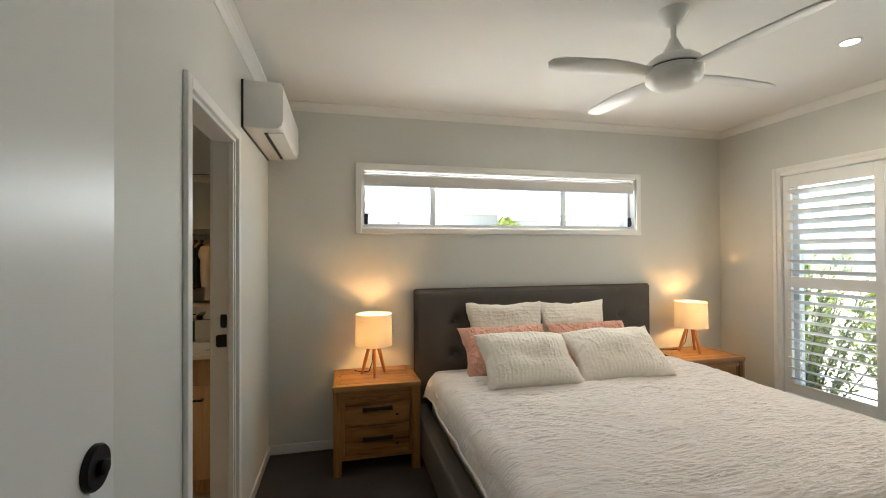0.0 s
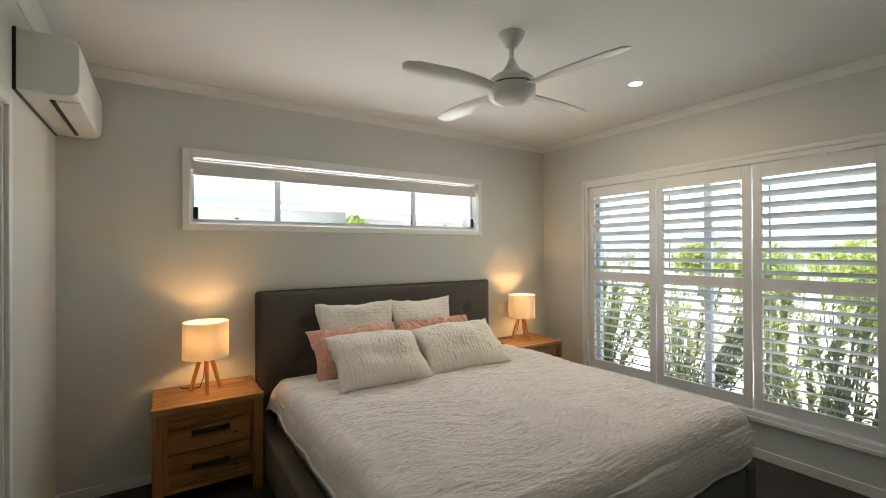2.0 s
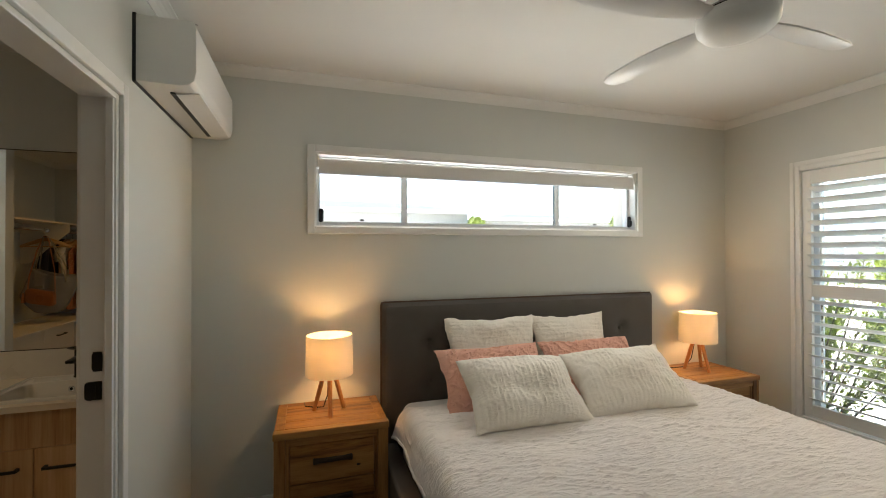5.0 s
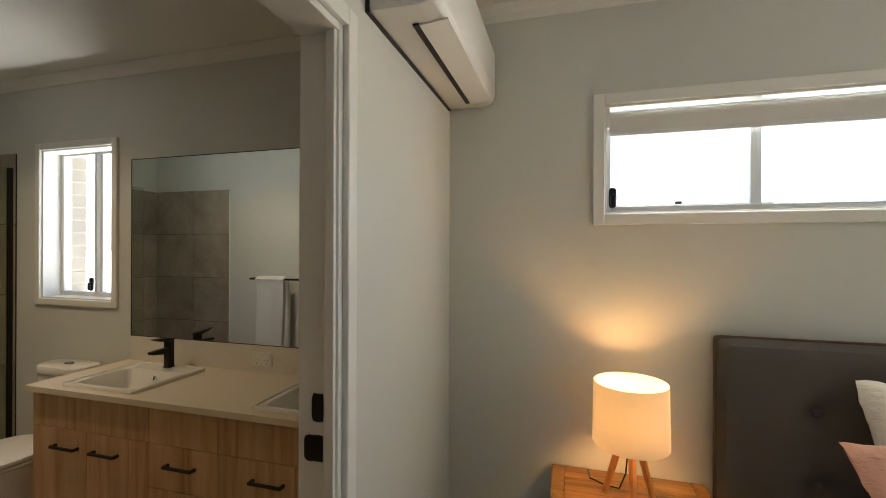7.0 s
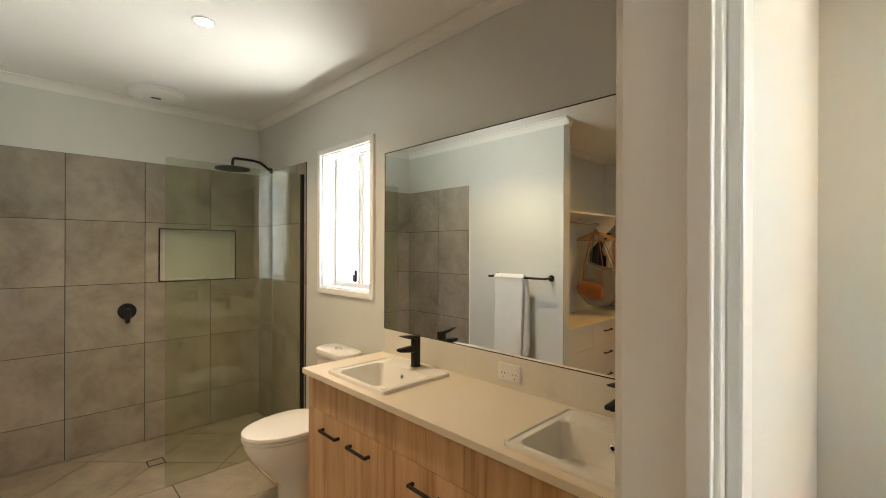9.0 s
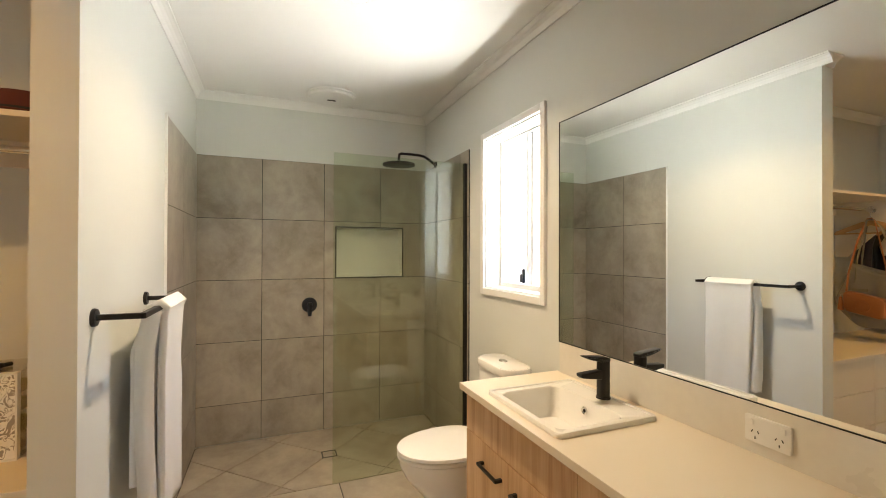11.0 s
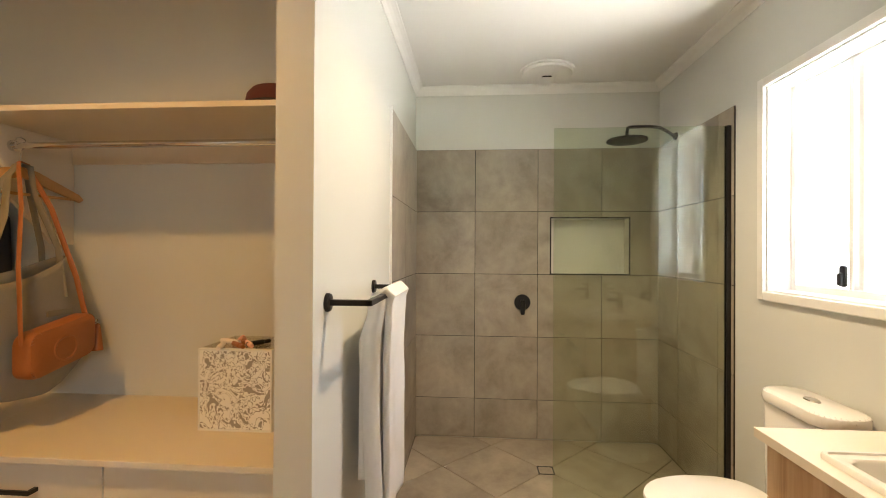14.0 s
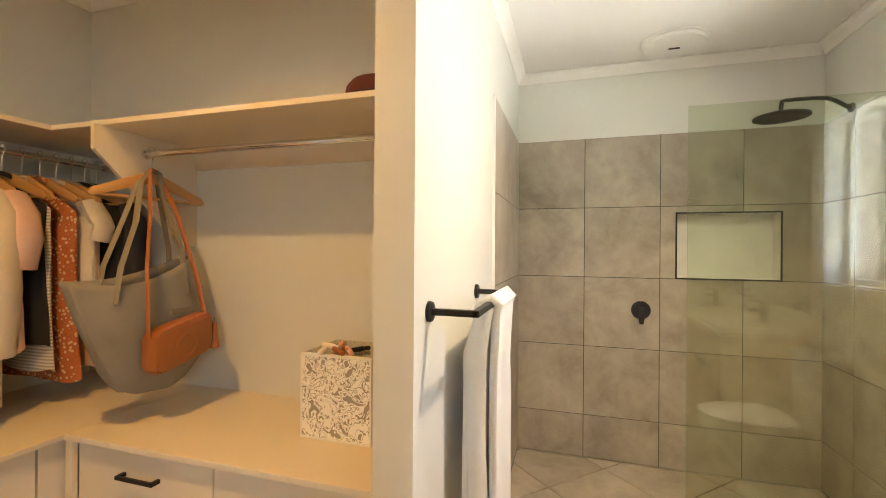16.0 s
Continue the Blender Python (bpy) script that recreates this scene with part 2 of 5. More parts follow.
def tube(points, radius, steps=10, bm=None, squash=1.0):
    """A rod swept along points, with closed ends."""
    own = bmesh.new()
    pts = [Vector(p) for p in points]
    rings = []
    side = None
    for i, p in enumerate(pts):
        d = (pts[min(i + 1, len(pts) - 1)] - pts[max(i - 1, 0)]).normalized()
        if side is None:
            side = d.cross(Vector((0, 0, 1)) if abs(d.z) < 0.9 else Vector((1, 0, 0))).normalized()
        side = (side - d * side.dot(d)).normalized()
        up = d.cross(side)
        r = radius[i] if isinstance(radius, (list, tuple)) else radius
        rings.append([own.verts.new(p + side * (r * math.cos(k * math.tau / steps)) + up * (r * squash * math.sin(k * math.tau / steps))) for k in range(steps)])
    for a, b in zip(rings, rings[1:]):
        for i in range(steps):
            own.faces.new((a[i], a[(i + 1) % steps], b[(i + 1) % steps], b[i]))
    own.faces.new(rings[0][::-1]), own.faces.new(rings[-1])
    return merge(bm, own)


def prism(outline, place, depth, bevel=0.0, bm=None):
    """An outline of (u, v) put into space by place(u, v, w), w from 0 to depth."""
    own = bmesh.new()
    a = [own.verts.new(place(u, v, 0)) for u, v in outline]
    b = [own.verts.new(place(u, v, depth)) for u, v in outline]
    own.faces.new(a), own.faces.new(b[::-1])
    for i in range(len(a)):
        j = (i + 1) % len(a)
        own.faces.new((a[i], b[i], b[j], a[j]))
    if bevel:
        bmesh.ops.recalc_face_normals(own, faces=own.faces)
        bmesh.ops.bevel(own, geom=own.edges[:], offset=bevel, segments=2, profile=0.5, affect="EDGES")
    return merge(bm, own)


def arc(cx, cy, r, a0, a1, n=6):
    return [(cx + r * math.cos(radians(a0 + (a1 - a0) * i / n)), cy + r * math.sin(radians(a0 + (a1 - a0) * i / n))) for i in range(n + 1)]


def rounded(w, h, r, n=5):
    """A rectangle round the origin with rounded corners."""
    w, h = w / 2 - r, h / 2 - r
    return arc(w, h, r, 0, 90, n) + arc(-w, h, r, 90, 180, n) + arc(-w, -h, r, 180, 270, n) + arc(w, -h, r, 270, 360, n)


# ---- the shell ----
CEIL = 2.55
XL, XR, YW = -0.568, 3.39, 3.589       # bedroom: left wall, shutter wall, window wall
XB, XT, YT = -0.668, -4.329, 1.845     # bathroom: bedroom side, shower wall, towel wall
NX, NY = -2.315, 1.738                 # closet nib
XC, YC = -2.84, -0.023                 # closet back and side walls
YN = -1.1                              # bedroom wall behind the entry

structure("floor_bedroom", box(XB + 0.05, XR + 0.2, YN - 0.2, YW + 0.2, -0.2, 0.0), CARPET, "dark brown cut-pile carpet floor", "floor")
structure("floor_bathroom", box(XT - 0.2, XB + 0.05, YC - 0.2, YW + 0.2, -0.2, -0.010), GROUT, "grey tiled bathroom floor with dark grout", "floor")
structure("ceiling", boxes((XT - 0.25, XR + 0.25, YN - 0.25, YW + 0.25, CEIL, CEIL + 0.15)), CEILING, "flat white plasterboard ceiling", "ceiling")

# window wall: one outside wall behind bathroom and bedroom, with three openings
BW = (0.096, 2.481, 1.64, 2.087)       # bedroom window
TW = (-3.21, -2.61, 1.18, 2.10)        # toilet window
rows, x = [], XT - 0.2
for x0, x1, z0, z1 in (TW, BW):
    rows += [(x, x0, YW, YW + 0.152, -0.2, CEIL), (x0, x1, YW, YW + 0.152, -0.2, z0), (x0, x1, YW, YW + 0.152, z1, CEIL)]
    x = x1
rows.append((x, XR + 0.2, YW, YW + 0.152, -0.2, CEIL))
wall_north = structure("wall_north", boxes(*rows), WALL, "pale grey painted wall with two windows", "wall")

# shutter wall
SY0, SY1, SZ0, SZ1 = 0.95, 3.0, 0.325, 2.045
structure("wall_east", boxes((XR, XR + 0.2, YN - 0.2, SY0, -0.2, CEIL), (XR, XR + 0.2, SY1, YW, -0.2, CEIL), (XR, XR + 0.2, SY0, SY1, -0.2, SZ0), (XR, XR + 0.2, SY0, SY1, SZ1, CEIL)),
          WALL, "pale grey painted wall round the shuttered window", "wall")

# wall between bedroom and bathroom, with the bathroom door and the bedroom's entry door
DY0, DY1, DZ = 1.92, 2.612, 2.02
EY0, EY1 = -0.34, 0.49
structure("wall_west", boxes((XB, XL, YN, EY0, 0, CEIL), (XB, XL, EY0, EY1, 2.04, CEIL), (XB, XL, EY1, DY0, 0, CEIL), (XB, XL, DY0, DY1, DZ, CEIL), (XB, XL, DY1, YW, 0, CEIL)),
          WALL, "pale grey painted wall with the bathroom doorway", "wall")
structure("wall_south", box(XB - 1.2, XR + 0.2, YN - 0.2, YN, -0.2, CEIL), WALL, "plain pale grey painted wall", "wall")
structure("wall_hall", box(XB - 1.3, XB - 1.2, YN, YC - 0.1, -0.2, CEIL), WALL, "plain hall wall beyond the entry door", "wall")
structure("wall_shower", boxes((XT - 0.2, XT, YT - 0.1, YW, -0.2, 1.196), (XT - 0.2, XT, YT - 0.1, YW, 1.592, CEIL), (XT - 0.2, XT, YT - 0.1, 2.83, 1.196, 1.592),
                               (XT - 0.2, XT, 3.377, YW, 1.196, 1.592), (XT - 0.2, XT - 0.1, 2.83, 3.377, 1.196, 1.592)), WALL, "painted wall above the shower tiles", "wall")
structure("wall_towel", boxes((XT, NX, NY, YT, -0.2, CEIL)), WALL, "white painted dividing wall with the towel rail", "wall")
structure("wall_closet_back", box(XC - 0.1, XC, YC, NY, -0.2, CEIL), WALL, "closet back wall, pale paint", "wall")
structure("wall_closet_side", box(XC - 0.1, XB, YC - 0.1, YC, -0.2, CEIL), WALL, "closet side wall, pale paint", "wall")


def cornice(name, x0, y0, x1, y1, nx, ny):
    """Coved cornice along a wall from (x0, y0) to (x1, y1); (nx, ny) points into the room."""
    out = [(0.0, CEIL - 0.056), (0.006, CEIL - 0.056), (0.01, CEIL - 0.046), (0.018, CEIL - 0.03), (0.032, CEIL - 0.016), (0.046, CEIL - 0.009), (0.056, CEIL - 0.006), (0.056, CEIL), (0.0, CEIL)]
    bm = bmesh.new()
    a = [bm.verts.new((x0 + nx * u, y0 + ny * u, v)) for u, v in out]
    b = [bm.verts.new((x1 + nx * u, y1 + ny * u, v)) for u, v in out]
    for i in range(len(a)):
        j = (i + 1) % len(a)
        bm.faces.new((a[i], a[j], b[j], b[i]))
    bm.faces.new(a), bm.faces.new(b[::-1])
    structure(name, bm, CEILING, "white coved plaster cornice", "cornice")


cornice("cornice_1", XL, YW, XR, YW, 0, -1)
cornice("cornice_2", XR, YN, XR, YW, -1, 0)
cornice("cornice_3", XL, YN, XL, YW, 1, 0)
cornice("cornice_4", XT, YW, XB, YW, 0, -1)
cornice("cornice_5", XT, YT, XT, YW, 1, 0)
cornice("cornice_6", XT, YT, NX + 0.056, YT, 0, 1)
cornice("cornice_7", NX, NY, NX, YT, 1, 0)
cornice("cornice_8", XC, YC, XC, NY, 1, 0)
cornice("cornice_9", XC, YC, XB, YC, 0, 1)
cornice("cornice_10", XB, YC, XB, YW, -1, 0)


def skirting(name, x0, x1, y0, y1):
    structure(name, box(x0, x1, y0, y1, 0, 0.068, 0.004), TRIM, "low white painted skirting board", "baseboard")


skirting("baseboard_1", XL + 0.012, XR - 0.012, YW - 0.012, YW)
skirting("baseboard_2", XR - 0.012, XR, YN, YW)
skirting("baseboard_3", XL, XL + 0.012, DY1 + 0.05, YW)
skirting("baseboard_4", XL, XL + 0.012, EY1 + 0.05, DY0 - 0.05)
skirting("baseboard_5", XL, XR, YN, YN + 0.012)


def architrave(name, a0, a1, z0, z1, at, axis, face, w=0.046, t=0.018, sill=True):
    """A mitred, rounded trim round an opening; axis: the wall's direction; face: which way it stands proud."""
    spans = [(a0 - w, a0, z0 - (w if sill else 0), z1 + w), (a1, a1 + w, z0 - (w if sill else 0), z1 + w), (a0, a1, z1, z1 + w)] + ([(a0, a1, z0 - w, z0)] if sill else [])
    bm = bmesh.new()
    for p, q, r, s in spans:
        lo, hi = sorted((at, at + face * t))
        box(*((p, q, lo, hi, r, s) if axis == "x" else (lo, hi, p, q, r, s)), bevel=0.004, bm=bm)
    return structure(name, bm, TRIM, "white painted timber architrave", "trim")


architrave("trim_bedroom_window", BW[0], BW[1], BW[2], BW[3], YW, "x", -1)
architrave("trim_toilet_window", TW[0], TW[1], TW[2], TW[3], YW, "x", -1, 0.04)
architrave("trim_door_bedroom_side", DY0, DY1, 0, DZ, XL, "y", 1, 0.045, sill=False)
architrave("trim_door_bathroom_side", DY0, DY1, 0, DZ, XB, "y", -1, 0.045, sill=False)
architrave("trim_entry", EY0, EY1, 0, 2.04, XL, "y", 1, 0.045, sill=False)
# door linings
jamb = tagged(new("jamb_bathroom"), "white painted door jamb with stops", "door frame", "", "structure")
for nm, r in (("lining", (DY1 - 0.018, DY1, 0, DZ)), ("lining", (DY0, DY0 + 0.018, 0, DZ)), ("head", (DY0 + 0.018, DY1 - 0.018, DZ - 0.018, DZ))):
    part(nm, box(XB - 0.002, XL + 0.002, *r, 0.002), TRIM, jamb)
part("stop", box(XL - 0.028, XL - 0.004, DY1 - 0.03, DY1 - 0.018, 0, DZ - 0.018, 0.002), TRIM, jamb)



# ---- outside ----
CONCRETE = surface("pale_concrete", (0.64, 0.62, 0.58), 0.85, spread=0.12, big=0.6, fine=40, relief=0.2)
ROOFING = surface("blue_grey_roof_steel", (0.1, 0.12, 0.15), 0.5, spread=0.06, big=0.5, relief=0)
RENDERED = surface("pale_rendered_wall", (0.35, 0.35, 0.34), 0.85, spread=0.05)
FARGLASS = surface("far_window_glass", (0.3, 0.33, 0.36), 0.1, spread=0.1, relief=0)
BRICK = surface("cream_brick", (0.36, 0.31, 0.26), 0.85, spread=0.12, big=8, fine=60, relief=0.3, per_object=30)
MORTAR = surface("brick_mortar", (0.5, 0.47, 0.43), 0.9, spread=0.08)
LEAF = surface("young_leaf", (0.16, 0.2, 0.04), 0.5, spread=0.35, big=5, fine=30, relief=0)
mix, thin = LEAF.node_tree.nodes.new("ShaderNodeMixShader"), LEAF.node_tree.nodes.new("ShaderNodeBsdfTranslucent")
thin.inputs["Color"].default_value, mix.inputs[0].default_value = (0.2, 0.25, 0.03, 1), 0.4
LEAF.node_tree.links.new(LEAF.node_tree.nodes["Principled BSDF"].outputs[0], mix.inputs[1])
LEAF.node_tree.links.new(thin.outputs[0], mix.inputs[2])
LEAF.node_tree.links.new(mix.outputs[0], LEAF.node_tree.nodes["Material Output"].inputs["Surface"])
BARK = surface("grey_bark", (0.14, 0.11, 0.08), 0.9, spread=0.25, fine=30, relief=0.4)
structure("ground", box(-300, 300, -300, 300, -0.5, -0.21), CONCRETE, "pale concrete and gravel ground round the house", "ground")


def shrub(x, y, height, spread, leaves, seed, label, low=0.15, lean=(0, 0)):
    """An upright shrub: many thin stems fanning from one foot, with narrow leaves close along each."""
    rnd = random.Random(seed)
    ob = thing("shrub", x, y, -0.21, 0, label, "shrub", "shrubs outside the windows")
    stems, crown = bmesh.new(), bmesh.new()
    lines = []
    for k in range(17):
        a, r = rnd.uniform(0, math.tau), rnd.uniform(0.25, 1.0) * spread
        tip = Vector((0.6 * r * math.cos(a) + lean[0], r * math.sin(a) + lean[1], height * rnd.uniform(0.6, 1.05)))
        foot = Vector((0.06 * math.cos(a), 0.08 * math.sin(a), 0))
        pts = [foot.lerp(tip, f) + Vector((0.02 * math.sin(f * 7 + k), 0.03 * math.cos(f * 5 + k), 0.1 * f * (1 - f))) for f in (0, 0.2, 0.4, 0.6, 0.8, 1)]
        tube(pts, [0.011, 0.009, 0.007, 0.006, 0.004, 0.002], 5, stems)
        lines.append(pts)
    for i in range(leaves):
        pts = rnd.choice(lines)
        f = low + (1 - low) * rnd.random() ** 0.85
        k = min(4, int(f * 5))
        p = pts[k].lerp(pts[k + 1], f * 5 - k)
        along = (pts[k + 1] - pts[k]).normalized()
        out = Vector((rnd.gauss(0, 1), rnd.gauss(0, 1), rnd.gauss(0, 0.4))).normalized()
        d = (along * 0.9 + out).normalized()
        s = rnd.uniform(0.03, 0.065)
        w = d.cross(out + Vector((0.1, 0.2, 0.3))).normalized() * s * 0.17
        p = p + out * rnd.uniform(0, 0.03)
        crown.faces.new([crown.verts.new(q) for q in (p, p + d * s * 0.55 + w, p + d * s, p + d * s * 0.55 - w)])
    part("trunk", stems, BARK, ob)
    part("crown", crown, LEAF, ob, "narrow pale green leaves")
    return ob


for i in range(13):
    shrub(4.2 + 0.4 * (i % 3) + 0.05 * (i % 2), 0.25 + 0.36 * i, 1.2 + 0.16 * ((i * 7) % 4) + (0.3 if i < 5 else 0), 0.62, 3600, 20 + i, "upright garden shrub with fine pale green leaves", 0.12, (0, -0.12 + 0.28 * math.sin(i * 1.9)))


def tree(x, y, height, radius, seed, leaves=2600):
    rnd = random.Random(seed)
    ob = thing("tree", x, y, -0.21, 0, "leafy green garden tree with an uneven crown", "tree", "far garden trees")
    wood, crown = bmesh.new(), bmesh.new()
    tube([(0, 0, 0), (0.05, 0.02, height * 0.3), (0, 0, height * 0.55)], [0.14, 0.11, 0.07], 8, wood)
    lobes = []
    for k in range(9):
        a = rnd.uniform(0, math.tau)
        c = Vector((radius * 0.6 * rnd.random() * math.cos(a), radius * 0.6 * rnd.random() * math.sin(a), height * rnd.uniform(0.5, 0.9)))
        lobes.append((c, radius * rnd.uniform(0.3, 0.55)))
        tube([(0, 0, height * 0.45), c * 0.6 + Vector((0, 0, height * 0.2)), c], [0.06, 0.04, 0.015], 5, wood)
    for i in range(leaves):
        c, r = rnd.choice(lobes)
        d = Vector((rnd.gauss(0, 1), rnd.gauss(0, 1), rnd.gauss(0, 1))).normalized() * r * rnd.uniform(0.6, 1.1)
        s = rnd.uniform(0.05, 0.11) * radius
        m = Matrix.Translation(c + d) @ Euler((rnd.uniform(-1.5, 1.5), rnd.uniform(-1.5, 1.5), rnd.uniform(0, 6.3))).to_matrix().to_4x4()
        crown.faces.new([crown.verts.new(m @ Vector(p)) for p in ((-s, 0, 0), (0, s * 0.5, 0.1 * s), (s, 0, 0), (0, -s * 0.5, 0.1 * s))])
    part("trunk", wood, BARK, ob)
    part("crown", crown, LEAF, ob, "uneven crown of green leaves")


tree(9.6, 25.5, 3.75, 1.9, 1)
tree(20.6, 25.0, 4.3, 1.4, 2)
for i in range(9):
    tree(12 + 2 * (i % 3), -5 + 2.6 * i, 1.35 + 0.3 * (i % 2), 1.15, 30 + i, 1700)


def house(x, y, w, d, eave, ridge, turn, label, seed):
    """A plain far house: walls, a hipped roof with fascia, windows set into the wall."""
    ob = thing("house", x, y, -0.21, turn, label, "house", "far houses")
    part("wall", box(-w / 2, w / 2, -d / 2, d / 2, 0, eave), RENDERED, ob)
    bm = bmesh.new()
    o = 0.5
    base = [bm.verts.new(p) for p in ((-w / 2 - o, -d / 2 - o, eave), (w / 2 + o, -d / 2 - o, eave), (w / 2 + o, d / 2 + o, eave), (-w / 2 - o, d / 2 + o, eave))]
    top = [bm.verts.new(p) for p in ((-w / 2 + d / 2, 0, ridge), (w / 2 - d / 2, 0, ridge))]
    for f in ((base[0], base[1], top[1], top[0]), (base[1], base[2], top[1]), (base[2], base[3], top[0], top[1]), (base[3], base[0], top[0]), base[::-1]):
        bm.faces.new(f)
    part("roof", bm, ROOFING, ob, "blue-grey steel roof")
    part("fascia", boxes((-w / 2 - o - 0.02, w / 2 + o + 0.02, -d / 2 - o - 0.03, -d / 2 - o, eave - 0.18, eave + 0.04)), TRIM, ob)
    for k in range(3):
        c = -w / 2 + w * (k + 0.5) / 3
        win = part("window", boxes((c - 0.9, c - 0.84, -d / 2 - 0.05, -d / 2, 0.9, 2.1), (c + 0.84, c + 0.9, -d / 2 - 0.05, -d / 2, 0.9, 2.1), (c - 0.84, c + 0.84, -d / 2 - 0.05, -d / 2, 0.9, 0.96), (c - 0.84, c + 0.84, -d / 2 - 0.05, -d / 2, 2.04, 2.1)), ALU, ob)
        part("pane", box(c - 0.84, c + 0.84, -d / 2 - 0.02, -d / 2 - 0.01, 0.96, 2.04), FARGLASS, win, "pale reflecting window glass")


house(3.0, 31, 14, 8, 4.3, 5.2, 0, "single-storey house with a blue-grey hipped roof", 1)
house(19, 33, 14, 8, 4.1, 4.8, 0, "single-storey house with a blue-grey hipped roof", 2)
house(36, 4, 16, 9, 2.5, 4.4, -90, "single-storey house across the street", 3)
house(36, 24, 14, 9, 2.5, 4.3, -90, "single-storey house across the street", 4)

# outer brick skin, with whole bricks at the sides of the toilet window
rows, x = [], XT - 0.2
for x0, x1, z0, z1 in (TW, BW):
    a, b = (x0 - 0.11, x1 + 0.11) if x0 == TW[0] else (x0, x1)
    rows += [(x, a, YW + 0.156, YW + 0.26, -0.2, CEIL), (a, b, YW + 0.156, YW + 0.26, -0.2, z0 - 0.01), (a, b, YW + 0.156, YW + 0.26, z1 + 0.01, CEIL)]
    x = b
rows.append((x, XR + 0.2, YW + 0.156, YW + 0.26, -0.2, CEIL))
brick_wall = structure("wall_brick_outside", boxes(*rows), MORTAR, "cream brick outer wall of the house", "wall")
part("mortar_bed", boxes((TW[1] + 0.006, TW[1] + 0.109, YW + 0.158, YW + 0.254, 1.171, 2.108), (TW[0] - 0.109, TW[0] - 0.006, YW + 0.158, YW + 0.254, 1.171, 2.108)), MORTAR, brick_wall)
for r in range(11):
    for bx in (TW[1], TW[0] - 0.108):
        z = 1.174 + 0.085 * r
        part("brick", box(bx + 0.001, bx + 0.107, YW + 0.157, YW + 0.259, z, z + 0.075, 0.002), BRICK, brick_wall)

# ---- windows ----
def sash_frame(name, x0, x1, z0, z1, bars, y=0.085, pane=None):
    """A white aluminium sliding window set back in the wall: frame, sash bars and panes."""
    ob = tagged(new(name), "white aluminium sliding window, closed", "window", "", "structure")
    d = 0.05
    part("window_frame", boxes((x0, x0 + 0.03, YW + y, YW + y + d, z0, z1), (x1 - 0.03, x1, YW + y, YW + y + d, z0, z1), (x0 + 0.03, x1 - 0.03, YW + y, YW + y + d, z0, z0 + 0.035),
                               (x0 + 0.03, x1 - 0.03, YW + y, YW + y + d, z1 - 0.018, z1), bevel=0.003), ALU, ob)
    for b in bars:
        part("mullion", boxes((b - 0.022, b - 0.001, YW + y + 0.002, YW + y + 0.028, z0 + 0.035, z1 - 0.018), (b + 0.001, b + 0.022, YW + y + 0.02, YW + y + 0.046, z0 + 0.035, z1 - 0.018), bevel=0.002), ALU, ob)
    part("gasket", box(bars[-1] - 0.027, bars[-1] - 0.0225, YW + y + 0.018, YW + y + 0.024, z0 + 0.035, z1 - 0.018), BLACK, ob, "black rubber gasket")
    xs = [x0 + 0.03, *bars, x1 - 0.03]
    for a, b in zip(xs, xs[1:]):
        p = part("pane", box(a + 0.004, b - 0.004, YW + y + 0.027, YW + y + 0.031, z0 + 0.035, z1 - 0.018), pane or PANE, ob)
        p.visible_shadow = False
    return ob


def reveal(name, x0, x1, z0, z1, depth=0.085, t=0.008):
    structure(name, boxes((x0, x0 + t, YW, YW + depth, z0, z1), (x1 - t, x1, YW, YW + depth, z0, z1), (x0 + t, x1 - t, YW, YW + depth, z0, z0 + t), (x0 + t, x1 - t, YW, YW + depth, z1 - t, z1), bevel=0.001),
              TRIM, "white window reveal lining", "window reveal")


window_bed = sash_frame("window_1", BW[0], BW[1], BW[2], BW[3], (0.665, 1.83), 0.07)
reveal("reveal_1", *BW, 0.07)
for x in (0.385, 2.15):
    part("finger_pull", prism(rounded(0.026, 0.012, 0.004, 3), lambda u, v, w: (x + u, YW + 0.0695 - w, BW[2] + 0.046 + v), 0.008, 0.001), GROUT, window_bed, "small dark finger pull")
window_wc = sash_frame("window_2", TW[0], TW[1], TW[2], TW[3], (-2.89,), 0.1)
reveal("reveal_2", *TW, 0.1)


def sash_lock(x, y, z, label="small black window latch"):
    ob = thing("window_latch", x, y, z, 0, label, "window latch", "window latches")
    part("plate", prism(rounded(0.03, 0.085, 0.012, 3), lambda u, v, w: (u, -w, v), 0.012, 0.003), BLACK, ob, "", True)
    part("lever", prism(rounded(0.02, 0.05, 0.009, 3), lambda u, v, w: (u, -0.012 - w, v - 0.012), 0.014, 0.003), BLACK, ob, "", True)


sash_lock(BW[0] + 0.035, YW + 0.045, 1.71)
sash_lock(BW[1] - 0.035, YW + 0.045, 1.71)
sash_lock(-2.925, YW + 0.1, 1.265)

blind = thing("roller_blind", (BW[0] + BW[1]) / 2, YW + 0.035, 0, 0, "white roller blind, rolled up under the window head", "blind")
HALF = (BW[1] - BW[0]) / 2 - 0.02
part("roll", tube([(-HALF, 0, 2.032), (HALF, 0, 2.032)], 0.027, 18), SHEET, blind, "", True)
part("fabric", box(-HALF, HALF, -0.0285, -0.027, 1.975, 2.032), SHEET, blind)
part("bottom_rail", box(-HALF, HALF, -0.034, -0.02, 1.96, 1.977, 0.003), ALU, blind)
for sx in (-1, 1):
    part("bracket", box(min(sx * HALF, sx * (HALF + 0.012)), max(sx * HALF, sx * (HALF + 0.012)), -0.027, 0.027, 1.998, 2.079, 0.002), PLASTIC, blind)

